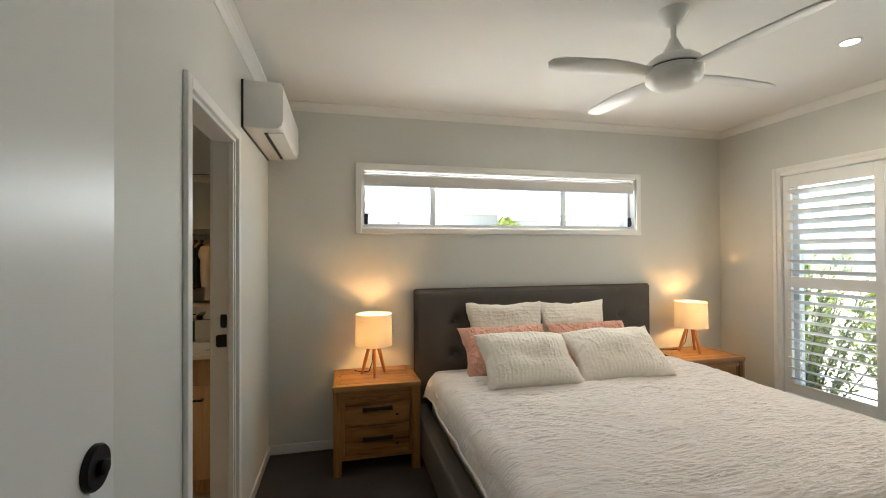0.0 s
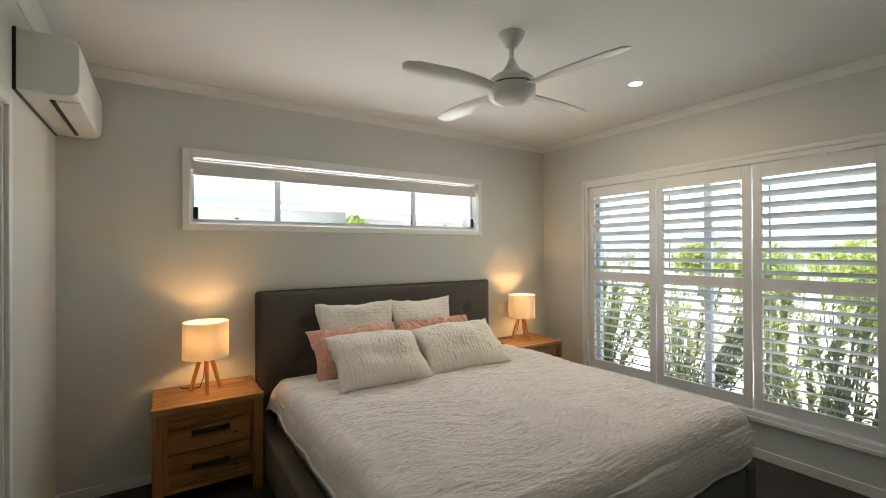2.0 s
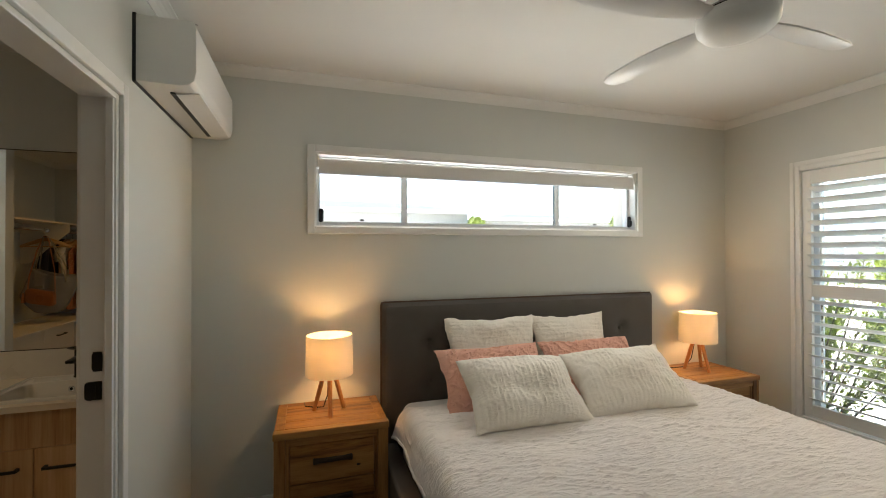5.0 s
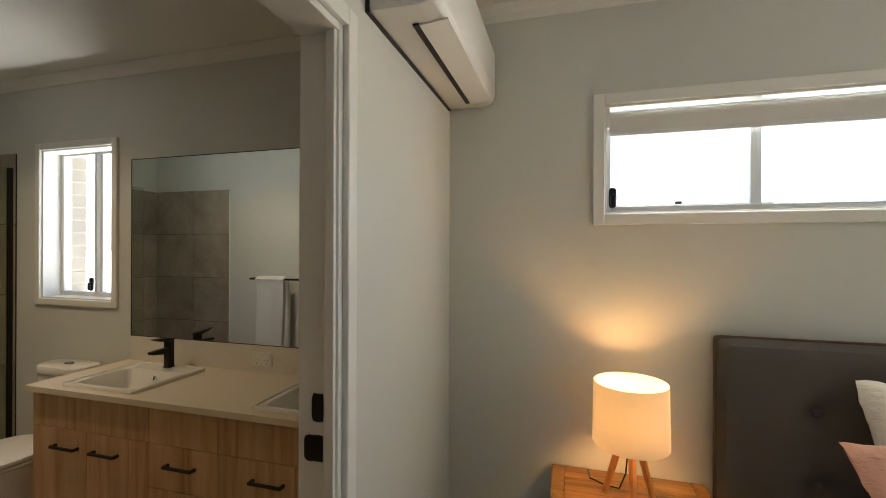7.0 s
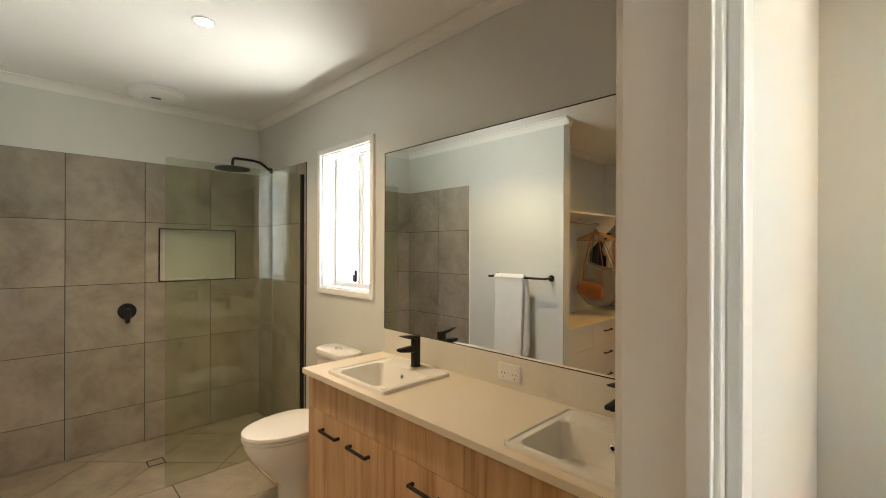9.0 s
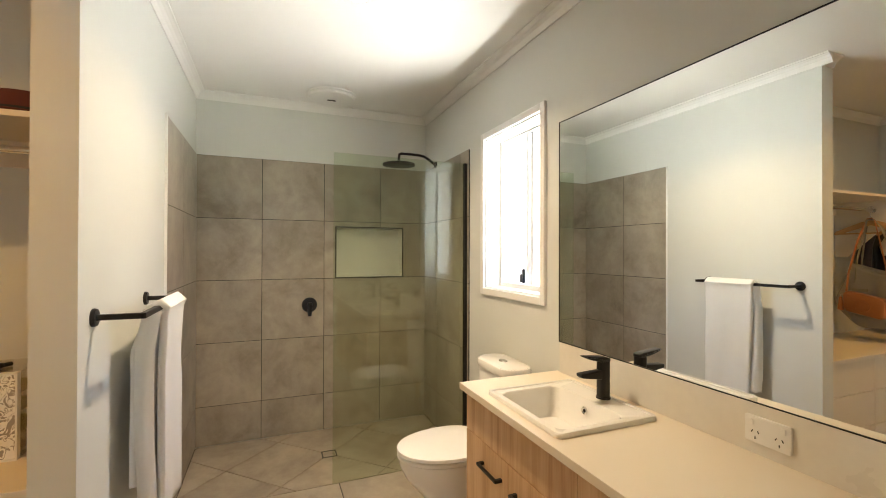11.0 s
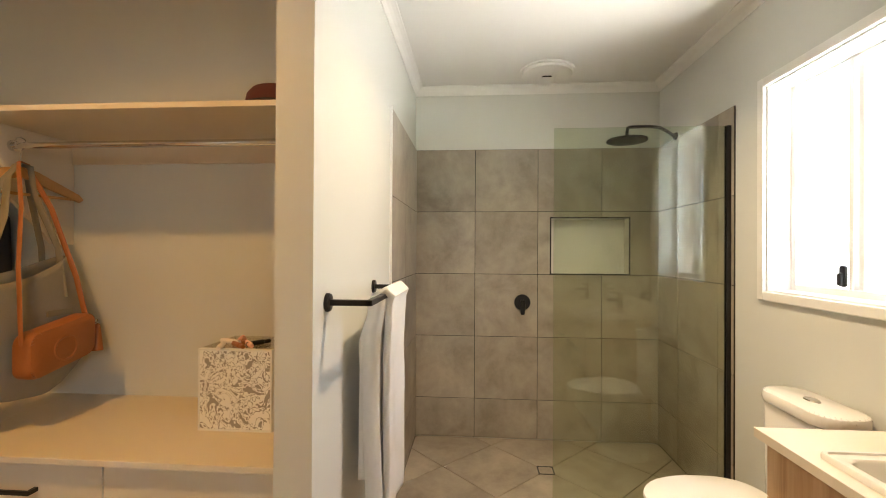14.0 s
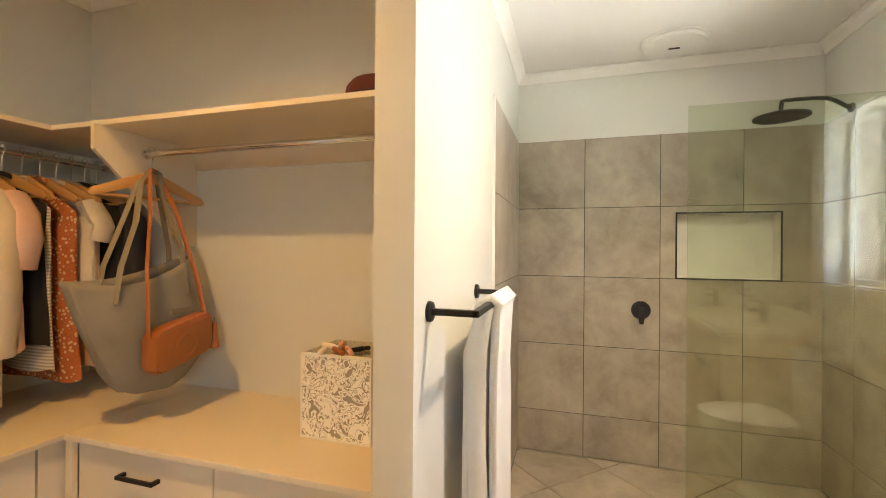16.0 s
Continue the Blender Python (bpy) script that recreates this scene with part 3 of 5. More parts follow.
# ---- plantation shutters ----
frame_shutter = structure("window_4", boxes((XR + 0.09, XR + 0.14, SY0, SY0 + 0.05, SZ0, SZ1), (XR + 0.09, XR + 0.14, SY1 - 0.05, SY1, SZ0, SZ1), (XR + 0.09, XR + 0.14, SY0 + 0.05, SY1 - 0.05, SZ0, SZ0 + 0.05),
                                            (XR + 0.09, XR + 0.14, SY0 + 0.05, SY1 - 0.05, SZ1 - 0.05, SZ1), (XR + 0.092, XR + 0.138, 1.95, 2.0, SZ0 + 0.05, SZ1 - 0.05)), ALU, "white aluminium window behind the shutters", "window")
for y0, y1 in ((SY0 + 0.05, 1.95), (2.0, SY1 - 0.05)):
    p = part("pane", box(XR + 0.112, XR + 0.116, y0, y1, SZ0 + 0.05, SZ1 - 0.05), PANE, frame_shutter)
    p.visible_shadow = False
sf = thing("window_surround", XR, 0, 0, 0, "white painted frame round the plantation shutters", "window frame")
for nm, r in (("stile", (0.887, 0.955)), ("stile", (2.998, 3.056))):
    part(nm, boxes((-0.03, 0.0, r[0], r[1], 0.262, 2.11), bevel=0.006), TRIM, sf)
    part("lip", boxes((-0.042, -0.03, r[0] + (0.0 if r[0] < 1 else 0.03), r[1] - (0.03 if r[0] < 1 else 0.0), 0.262, 2.11), bevel=0.004), TRIM, sf)
part("rail", boxes((-0.03, 0.0, 0.955, 2.998, 2.045, 2.11), (-0.042, -0.03, 0.917, 3.026, 2.08, 2.11), bevel=0.005), TRIM, sf)
part("rail", boxes((-0.03, 0.0, 0.955, 2.998, 0.262, 0.325), (-0.042, -0.03, 0.917, 3.026, 0.262, 0.292), bevel=0.005), TRIM, sf)


def louvre_blade(length):
    out = [(0.0445 * math.cos(a * math.tau / 14), 0.0055 * math.sin(a * math.tau / 14)) for a in range(14)]
    ob = finish("louvre", prism(out, lambda u, v, w: (u, w - length / 2, v), length), TRIM, True)
    return ob


TILT = 22
blade = louvre_blade(0.566)
blade_data = blade.data
bpy.data.objects.remove(blade)


def shutter(y0, y1):
    w, lo, hi = y1 - y0, 0.335, 2.038
    ob = thing("plantation_shutter", XR + 0.005, (y0 + y1) / 2, 0, 0, "white plantation shutter panel with its louvres open", "shutter", "plantation shutters")
    h = w / 2
    for s in (-1, 1):
        part("stile", box(-0.014, 0.014, min(s * h, s * (h - 0.055)), max(s * h, s * (h - 0.055)), lo, hi, 0.003), TRIM, ob)
    for a, b in ((lo, 0.415), (1.163, 1.248), (1.945, hi)):
        part("rail", box(-0.0135, 0.0135, -h + 0.055, h - 0.055, a, b, 0.003), TRIM, ob)
    for a, b, n in ((0.415, 1.163, 10), (1.248, 1.945, 9)):
        for i in range(n):
            bl = new("louvre", blade_data)
            bl.parent = ob
            bl.matrix_basis = pose(0, 0, a + (b - a) * (i + 0.5) / n, 0, TILT, 0)
        part("tilt_rod", box(0.036, 0.042, h - 0.09, h - 0.078, a + 0.03, b - 0.02), CHROME, ob, "thin metal tilt rod")
    for z in (0.55, 1.2, 1.85):
        part("hinge", box(-0.022, -0.014, -h - 0.006, -h + 0.012, z - 0.035, z + 0.035, 0.002), TRIM, ob)


shutter(0.958, 1.632)
shutter(1.642, 2.327)
shutter(2.337, 2.995)

# ---- bedroom ----
def downlight(x, y):
    ob = thing("downlight", x, y, CEIL, 0, "small round recessed ceiling downlight, lit", "ceiling light", "recessed downlights")
    part("trim_ring", lathe([(0.038, -0.001), (0.04, -0.006), (0.05, -0.005), (0.054, 0.0)], 28), PLASTIC, ob, "", True)
    part("diffuser", lathe([(0.0, -0.002), (0.038, -0.002), (0.038, 0.0)], 28), LEDGLOW, ob, "glowing round diffuser")


downlight(2.56, 1.985)
downlight(-2.75, 2.705)
downlight(-1.65, 1.15)

fan = thing("ceiling_fan", 1.43, 1.95, CEIL, 0, "white four-bladed ceiling fan on a short rod", "ceiling fan")
part("canopy", lathe([(0.0, -0.07), (0.022, -0.07), (0.03, -0.066), (0.066, -0.012), (0.068, 0.0)], 28), PLASTIC, fan, "", True)
part("rod", tube([(0, 0, -0.05), (0, 0, -0.2)], 0.0125, 14), PLASTIC, fan, "", True)
part("yoke_cover", lathe([(0.0135, -0.125), (0.018, -0.13), (0.024, -0.15), (0.045, -0.185), (0.06, -0.208)], 28), PLASTIC, fan, "", True)
part("motor", lathe([(0.0, -0.204), (0.06, -0.204), (0.09, -0.216), (0.112, -0.234), (0.12, -0.25), (0.121, -0.264), (0.115, -0.266), (0.115, -0.271), (0.122, -0.274), (0.122, -0.296)], 36), PLASTIC, fan, "", True)
part("bottom_cap", lathe([(0.122, -0.296), (0.119, -0.316), (0.1, -0.338), (0.06, -0.35), (0.0, -0.353)], 36), PLASTIC, fan, "", True)
part("seam_ring", lathe([(0.1155, -0.2665), (0.1175, -0.2675), (0.1175, -0.2695), (0.1155, -0.2705)], 36), GROUT, fan, "dark seam round the motor", True)
for a in (-82, 4, 94, 177):
    out = [(0.095, -0.022), (0.15, -0.034), (0.24, -0.05), (0.36, -0.057), (0.55, -0.05), (0.595, -0.036), (0.612, 0.0), (0.6, 0.026), (0.55, 0.044), (0.36, 0.055), (0.24, 0.046), (0.15, 0.03), (0.095, 0.022)]
    b = part("blade", prism(out, lambda u, v, w: (u, v, w), 0.007, 0.002), PLASTIC, fan, "", True)
    b.matrix_basis = pose(0, 0, -0.285, 0, 0, a) @ pose(0, 0, 0, 11, 0, 0)

ac = thing("air_conditioner", XL, 3.15, 2.12, 0, "white wall-mounted split system air conditioner", "air conditioner")
prof = [(0.0, 0.0), (0.15, -0.004), (0.186, 0.003), (0.205, 0.02), (0.212, 0.055), (0.211, 0.225), (0.2, 0.25), (0.0, 0.25)]
part("casing", prism(prof, lambda u, v, w: (u, w - 0.418, v), 0.836, 0.006), PLASTIC, ac, "", True)
part("back_plate", box(0.0, 0.012, -0.42, 0.42, -0.004, 0.252), BLACK, ac)
flap = part("louvre_flap", prism([(0, 0), (0.085, 0), (0.085, 0.006), (0, 0.006)], lambda u, v, w: (u, w - 0.33, v), 0.66, 0.002), PLASTIC, ac)
flap.matrix_basis = pose(0.12, 0, -0.012, 0, -6, 0)
part("outlet_slot", box(0.1, 0.118, -0.33, 0.33, -0.009, 0.02), BLACK, ac, "black air outlet slot")
part("end_cap_joint", box(0.004, 0.21, -0.3905, -0.389, 0.2495, 0.2508), GROUT, ac)

# strike plates in the bathroom door's jamb
for z0, z1, nm, lab in ((1.085, 1.15, "strike_plate", "black privacy strike plate in the door jamb"), (0.99, 1.052, "latch_plate", "black latch plate with a curved lip in the door jamb")):
    ob = thing(nm, -0.618, DY1 - 0.018, (z0 + z1) / 2, 0, lab, "strike plate", "door strike plates")
    part("plate", box(-0.013, 0.013, -0.003, 0.0, -(z1 - z0) / 2, (z1 - z0) / 2, 0.001), BLACK, ob)
    part("lip" if nm == "latch_plate" else "slot", prism(rounded(0.03, z1 - z0, 0.012, 3), lambda u, v, w: (u - (0.02 if nm == "latch_plate" else 0.0), -0.003 - w, v), 0.002), BLACK, ob)

# bedroom entry door, folded back against the wall
door = tagged(new("door_1"), "white painted flush door, open against the wall", "door", "", "structure")
door.matrix_basis = pose(XL + 0.021, EY1 - 0.008, 0, 0, 0, 0.0)
part("leaf", box(0.0, 0.035, 0.0, 0.83, 0.012, 2.035, 0.002), DOORPAINT, door)
knob = part("door_knob", lathe([(0.0, 0.012), (0.04, 0.012), (0.043, 0.008), (0.043, 0.0), (0.0, 0.0)], 30), BLACK, door, "round matt black rose", True)
knob.matrix_basis = pose(0.035, 0.752, 1.045, 0, 90, 0)
part("turn_button", lathe([(0.0, 0.026), (0.012, 0.025), (0.015, 0.021), (0.013, 0.012), (0.0, 0.012)], 20), BLACK, knob, "small turn button", True)


def bedside(x, y, group):
    """A two-drawer bedside cabinet of rustic acacia."""
    ob = thing("bedside_table", x, y, 0, 0, "honey-coloured rustic acacia bedside table with two drawers", "bedside table", group)
    w, d, h = 0.285, 0.215, 0.585
    step = (2 * d - 0.045) / 4
    for i in range(4):
        part("top_plank", box(-w + 0.05, w - 0.05, -d + 0.045 + step * i + 0.0006, -d + 0.045 + step * (i + 1) - 0.0006, h - 0.03, h, 0.002), ACACIA, ob)
    for sx in (-1, 1):
        part("top_end", box(min(sx * w, sx * (w - 0.0494)), max(sx * w, sx * (w - 0.0494)), -d + 0.045, d, h - 0.031, h, 0.003), ACACIA_UP, ob)
    part("top_edge", box(-w - 0.004, w + 0.004, -d - 0.006, -d + 0.0445, h - 0.036, h, 0.004), ACACIA, ob)
    for sx in (-1, 1):
        for sy in (-1, 1):
            part("leg", box(min(sx * w, sx * (w - 0.055)), max(sx * w, sx * (w - 0.055)), min(sy * d, sy * (d - 0.05)), max(sy * d, sy * (d - 0.05)), 0, h - 0.036, 0.004), ACACIA_UP, ob)
        part("side_panel", box(min(sx * (w - 0.012), sx * (w - 0.03)), max(sx * (w - 0.012), sx * (w - 0.03)), -d + 0.05, d - 0.05, 0.1, h - 0.036, 0.002), ACACIA_UP, ob)
    part("back_panel", box(-w + 0.055, w - 0.055, d - 0.02, d - 0.006, 0.1, h - 0.036), ACACIA, ob)
    part("front_rail", box(-w + 0.055, w - 0.055, -d + 0.004, -d + 0.04, h - 0.075, h - 0.036, 0.003), ACACIA, ob)
    part("bottom_rail", box(-w + 0.055, w - 0.055, -d + 0.004, -d + 0.04, 0.1, 0.122, 0.003), ACACIA, ob)
    part("bottom_panel", box(-w + 0.03, w - 0.03, -d + 0.04, d - 0.02, 0.1, 0.112), ACACIA, ob)
    for sx in (-1, 1):
        part("bead", box(min(sx * (w - 0.055), sx * (w - 0.073)), max(sx * (w - 0.055), sx * (w - 0.073)), -d + 0.01, -d + 0.04, 0.122, h - 0.075, 0.002), ACACIA_UP, ob)
    for z0, z1 in ((0.125, 0.308), (0.314, 0.507)):
        dr = part("drawer", box(-w + 0.0745, w - 0.0745, -d + 0.012, -d + 0.036, z0, z1, 0.003), ACACIA, ob)
        zc = (z0 + z1) / 2 + 0.012
        part("handle", prism([(-0.098, -0.015), (-0.06, -0.01), (0.06, -0.01), (0.098, -0.015), (0.098, 0.015), (0.06, 0.011), (-0.06, 0.011), (-0.098, 0.015)], lambda u, v, w2: (u, -d + 0.01 - w2, zc + v), 0.02, 0.004), HANDLE, dr, "dark brown carved bar handle")
        part("knot", prism([(0.012 * math.cos(a), 0.007 * math.sin(a)) for a in (0, 1, 2, 3, 4, 5)], lambda u, v, w2: (u + 0.13, -d + 0.0115 - w2, zc - 0.05 + v), 0.001), HANDLE, dr, "dark knot")
    return ob


HANDLE = surface("dark_bronze_handle", (0.035, 0.025, 0.02), 0.5, 0.4, spread=0.3, relief=0.3, fine=90)
bedside(0.175, 3.362, "bedside tables")
bedside(2.875, 3.362, "bedside tables")

SHADE = nodes_of("lampshade_cotton", 0.85)[0]
nd, lk = SHADE.node_tree.nodes, SHADE.node_tree.links
tr, df, mx = nd.new("ShaderNodeBsdfTranslucent"), nd.new("ShaderNodeBsdfDiffuse"), nd.new("ShaderNodeMixShader")
tr.inputs["Color"].default_value, df.inputs["Color"].default_value = (0.8, 0.74, 0.62, 1), (0.82, 0.78, 0.7, 1)
wv, bp = nd.new("ShaderNodeTexNoise"), nd.new("ShaderNodeBump")
wv.inputs["Scale"].default_value, bp.inputs["Strength"].default_value, bp.inputs["Distance"].default_value = 300, 0.4, 0.001
lk.new(wv.outputs["Fac"], bp.inputs["Height"]); lk.new(bp.outputs["Normal"], df.inputs["Normal"])
mx.inputs[0].default_value = 0.3
lk.new(df.outputs[0], mx.inputs[1]); lk.new(tr.outputs[0], mx.inputs[2]); lk.new(mx.outputs[0], nd["Material Output"].inputs["Surface"])
BULB = glow("warm_bulb", (1.0, 0.62, 0.28), 14)


def table_lamp(x, y, cable):
    ob = thing("table_lamp", x, y, 0.585, 0, "wooden tripod table lamp with a cream drum shade, lit", "table lamp", "bedside lamps")
    part("shade", lathe([(0.13, 0.212), (0.126, 0.432), (0.124, 0.432), (0.128, 0.212), (0.13, 0.212)], 44), SHADE, ob, "glowing cream fabric drum shade", True)
    for k in range(3):
        a = radians(90 + 120 * k + 180)
        part("leg", tube([(0.095 * math.cos(a), 0.095 * math.sin(a), 0.0), (0.022 * math.cos(a), 0.022 * math.sin(a), 0.25)], [0.0115, 0.014], 8), BEECH, ob, "", True)
    part("hub", lathe([(0.0, 0.235), (0.028, 0.235), (0.028, 0.262), (0.0, 0.262)], 16), BEECH, ob, "", True)
    part("socket", lathe([(0.0, 0.262), (0.017, 0.262), (0.017, 0.3), (0.0, 0.3)], 14), PLASTIC, ob, "", True)
    part("bulb", lathe([(0.0, 0.3), (0.012, 0.302), (0.02, 0.32), (0.02, 0.326), (0.0, 0.33)], 14), BULB, ob, "", True)
    for k in range(3):
        a = radians(30 + 120 * k)
        part("spoke", tube([(0.015 * math.cos(a), 0.015 * math.sin(a), 0.27), (0.127 * math.cos(a), 0.127 * math.sin(a), 0.24)], 0.0015, 5), CHROME, ob)
    part("cord", tube([(0.0, 0.02, 0.24), (-0.02 * cable, 0.04, 0.08), (-0.06 * cable, 0.06, 0.012), (-0.15 * cable, 0.08, 0.006), (-0.26 * cable, 0.12, 0.006), (-0.27 * cable, 0.2, 0.0)], 0.003, 6), BLACK, ob, "thin black cord")


table_lamp(0.168, 3.37, 0.5)
table_lamp(2.875, 3.40, 1)

# ---- bed ----
bed = thing("bed", 1.53, 2.4, 0, 0, "king bed frame upholstered in charcoal fabric", "bed")
HB = bmesh.new()
NXB, NZB = 84, 44
BUTTONS = [(-0.73, 0.915), (0.0, 0.915), (0.74, 0.915), (-0.73, 0.655), (0.0, 0.655), (0.74, 0.655)]
grid = []
for i in range(NXB + 1):
    row = []
    for j in range(NZB + 1):
        x, z = -1.04 + 2.08 * i / NXB, 0.06 + 1.105 * j / NZB
        e = min(1.0, (1.04 - abs(x)) / 0.05, (1.165 - z) / 0.05)
        y = 1.1 + 0.045 * (1 - math.sqrt(max(0, 1 - (1 - max(0, e)) ** 2)))
        for bx, bz in BUTTONS:
            y += 0.042 * math.exp(-((x - bx) ** 2 + (z - bz) ** 2) / 0.0016)
        row.append(HB.verts.new((x, y, z)))
    grid.append(row)
for i in range(NXB):
    for j in range(NZB):
        HB.faces.new((grid[i][j], grid[i + 1][j], grid[i + 1][j + 1], grid[i][j + 1]))
box(-1.04, 1.04, 1.144, 1.187, 0.06, 1.165, 0.01, HB)
PIPING = surface("brown_piping", (0.12, 0.07, 0.045), 0.8)
headboard = part("headboard", HB, GREYFAB, bed, "tall charcoal headboard with sunken buttons", True)
part("piping", tube([(-1.043, 1.145, 0.07), (-1.043, 1.145, 1.15), (-1.03, 1.145, 1.167), (1.03, 1.145, 1.167), (1.043, 1.145, 1.15), (1.043, 1.145, 0.07)], 0.005, 8), PIPING, headboard, "brown edge piping", True)
for bx, bz in BUTTONS:
    part("button", lathe([(0.0, 0.008), (0.012, 0.006), (0.016, 0.0), (0.0, -0.002)], 14, None, pose(bx, 1.128, bz, 90, 0, 0)), GREYFAB, headboard, "", True)
for x0, x1, y0, y1 in ((-1.06, -0.95, -1.08, 1.1), (0.95, 1.06, -1.08, 1.1), (-0.95, 0.95, -1.08, -0.96)):
    part("side_rail", box(x0, x1, y0, y1, 0.06, 0.31, 0.018, None, 3), GREYFAB, bed, "", True)
part("slat_base", box(-0.95, 0.95, -0.96, 1.09, 0.16, 0.2), BARK, bed)
for sx in (-1, 1):
    for y in (-1.03, 1.05):
        part("foot", box(sx * 1.0 - 0.03, sx * 1.0 + 0.03, y - 0.03, y + 0.03, 0, 0.06, 0.004), BLACK, bed)
mattress = thing("mattress", 1.53, 2.43, 0.2, 0, "thick white mattress with a fitted sheet", "mattress")
part("body", box(-0.93, 0.93, -1.0, 1.06, 0.0, 0.36, 0.06, None, 4), SHEET, mattress, "", True)


def ridges(x, y, f, seed):
    """Crinkles: thin soft folds of wandering direction."""
    v = noise.noise(Vector((x * f + seed, y * f * 0.45, seed))) + 0.5 * noise.noise(Vector((x * f * 2.3, y * f * 1.1 + seed, 4.1)))
    return 1 - min(1, abs(v) * 2.6)


def duvet_mesh():
    bm = bmesh.new()
    x0, x1, y0, y1, top, r = -0.985, 1.075, -1.06, 0.92, 0.605, 0.095
    drop = {"l": 0.115, "r": 0.23, "f": 0.23}
    def wrap(s, lo, hi, dl, dh):
        """Place along an edge-wrapped width: (position, fall, outward)."""
        q = r * math.pi / 2
        if s < lo + r:
            k = lo + r - s
            a = min(k / r, math.pi / 2)
            return lo + r - r * math.sin(a), r * (1 - math.cos(a)) + max(0, k - q)
        if s > hi - r:
            k = s - hi + r
            a = min(k / r, math.pi / 2)
            return hi - r + r * math.sin(a), r * (1 - math.cos(a)) + max(0, k - q)
        return s, 0.0
    nx, ny = 210, 520
    sx0, sx1 = x0 - drop["l"], x1 + drop["r"]
    sy0, sy1 = y0 - drop["f"], y1 + 0.04
    g = []
    for i in range(nx + 1):
        row = []
        for j in range(ny + 1):
            s, t = sx0 + (sx1 - sx0) * i / nx, sy0 + (sy1 - sy0) * j / ny
            x, fx = wrap(s, x0, x1, 0, 0)
            y, fy = wrap(t, y0, y1 + 9, 0, 0)
            fall = max(fx, fy) + 0.35 * min(fx, fy)
            z = top - fall
            # corners pull in where two sides meet
            c = min(fx, fy)
            x -= math.copysign(0.25 * c, x - 0.0)
            y += 0.25 * c
            soft = 0.022 * noise.noise(Vector((s * 1.6, t * 1.6, 3.3))) + 0.012 * noise.noise(Vector((s * 5, t * 5, 8.1)))
            warp = 0.25 * noise.noise(Vector((s * 1.3, t * 1.3, 6.6)))
            fold = noise.noise(Vector((s * 2.1, t * 2.1, 12.4)))
            crink = (0.005 + 0.004 * fold) * ridges(t + 0.25 * s + warp, 0.5 * s - warp, 7, 1.7) ** 4 + 0.0055 * ridges(t - 0.15 * s + warp, 0.4 * s, 15, 5.2) ** 3 + 0.0035 * ridges(t + 0.1 * s + warp, 0.3 * s, 27, 9.2) ** 2
            wander = t + 0.012 * noise.noise(Vector((s * 4, t * 3, 2.7)))
            crink += 0.0013 * math.sin(wander * 330) * (0.75 + 0.6 * noise.noise(Vector((s * 9, t * 9, 7.9))))
            d = soft + crink
            if fall > r * 0.9:
                out = 0.02 * noise.noise(Vector((s * 4, t * 4, 1.1))) + 0.02 * math.sin(min(1.0, (fall - r * 0.9) / 0.2) * math.pi) + crink * 0.7
                if fx >= fy:
                    x += math.copysign(out, x)
                else:
                    y -= out
                z += 0.35 * soft
            else:
                z += d * 0.9
            if t > y1 - 0.16:
                z -= 0.05 * ((t - y1 + 0.16) / 0.2) ** 2
            row.append(bm.verts.new((x, y, z)))
        g.append(row)
    for i in range(nx):
        for j in range(ny):
            bm.faces.new((g[i][j], g[i + 1][j], g[i + 1][j + 1], g[i][j + 1]))
    rim = [g[0][j].co.copy() for j in range(ny, 0, -4)] + [g[i][0].co.copy() for i in range(0, nx, 3)] + [g[nx][j].co.copy() for j in range(0, ny + 1, 4)]
    return bm, rim


duvet = thing("duvet", 1.53, 2.4, 0, 0, "cream crinkled cotton duvet spread over the bed", "duvet")
duvet_bm, duvet_rim = duvet_mesh()
cover = part("cover", duvet_bm, LINEN, duvet, "", True)
part("hem", tube(duvet_rim, 0.008, 6), LINEN, duvet, "stitched hem", True)
sol = cover.modifiers.new("thickness", "SOLIDIFY")
sol.thickness, sol.offset = 0.018, -1


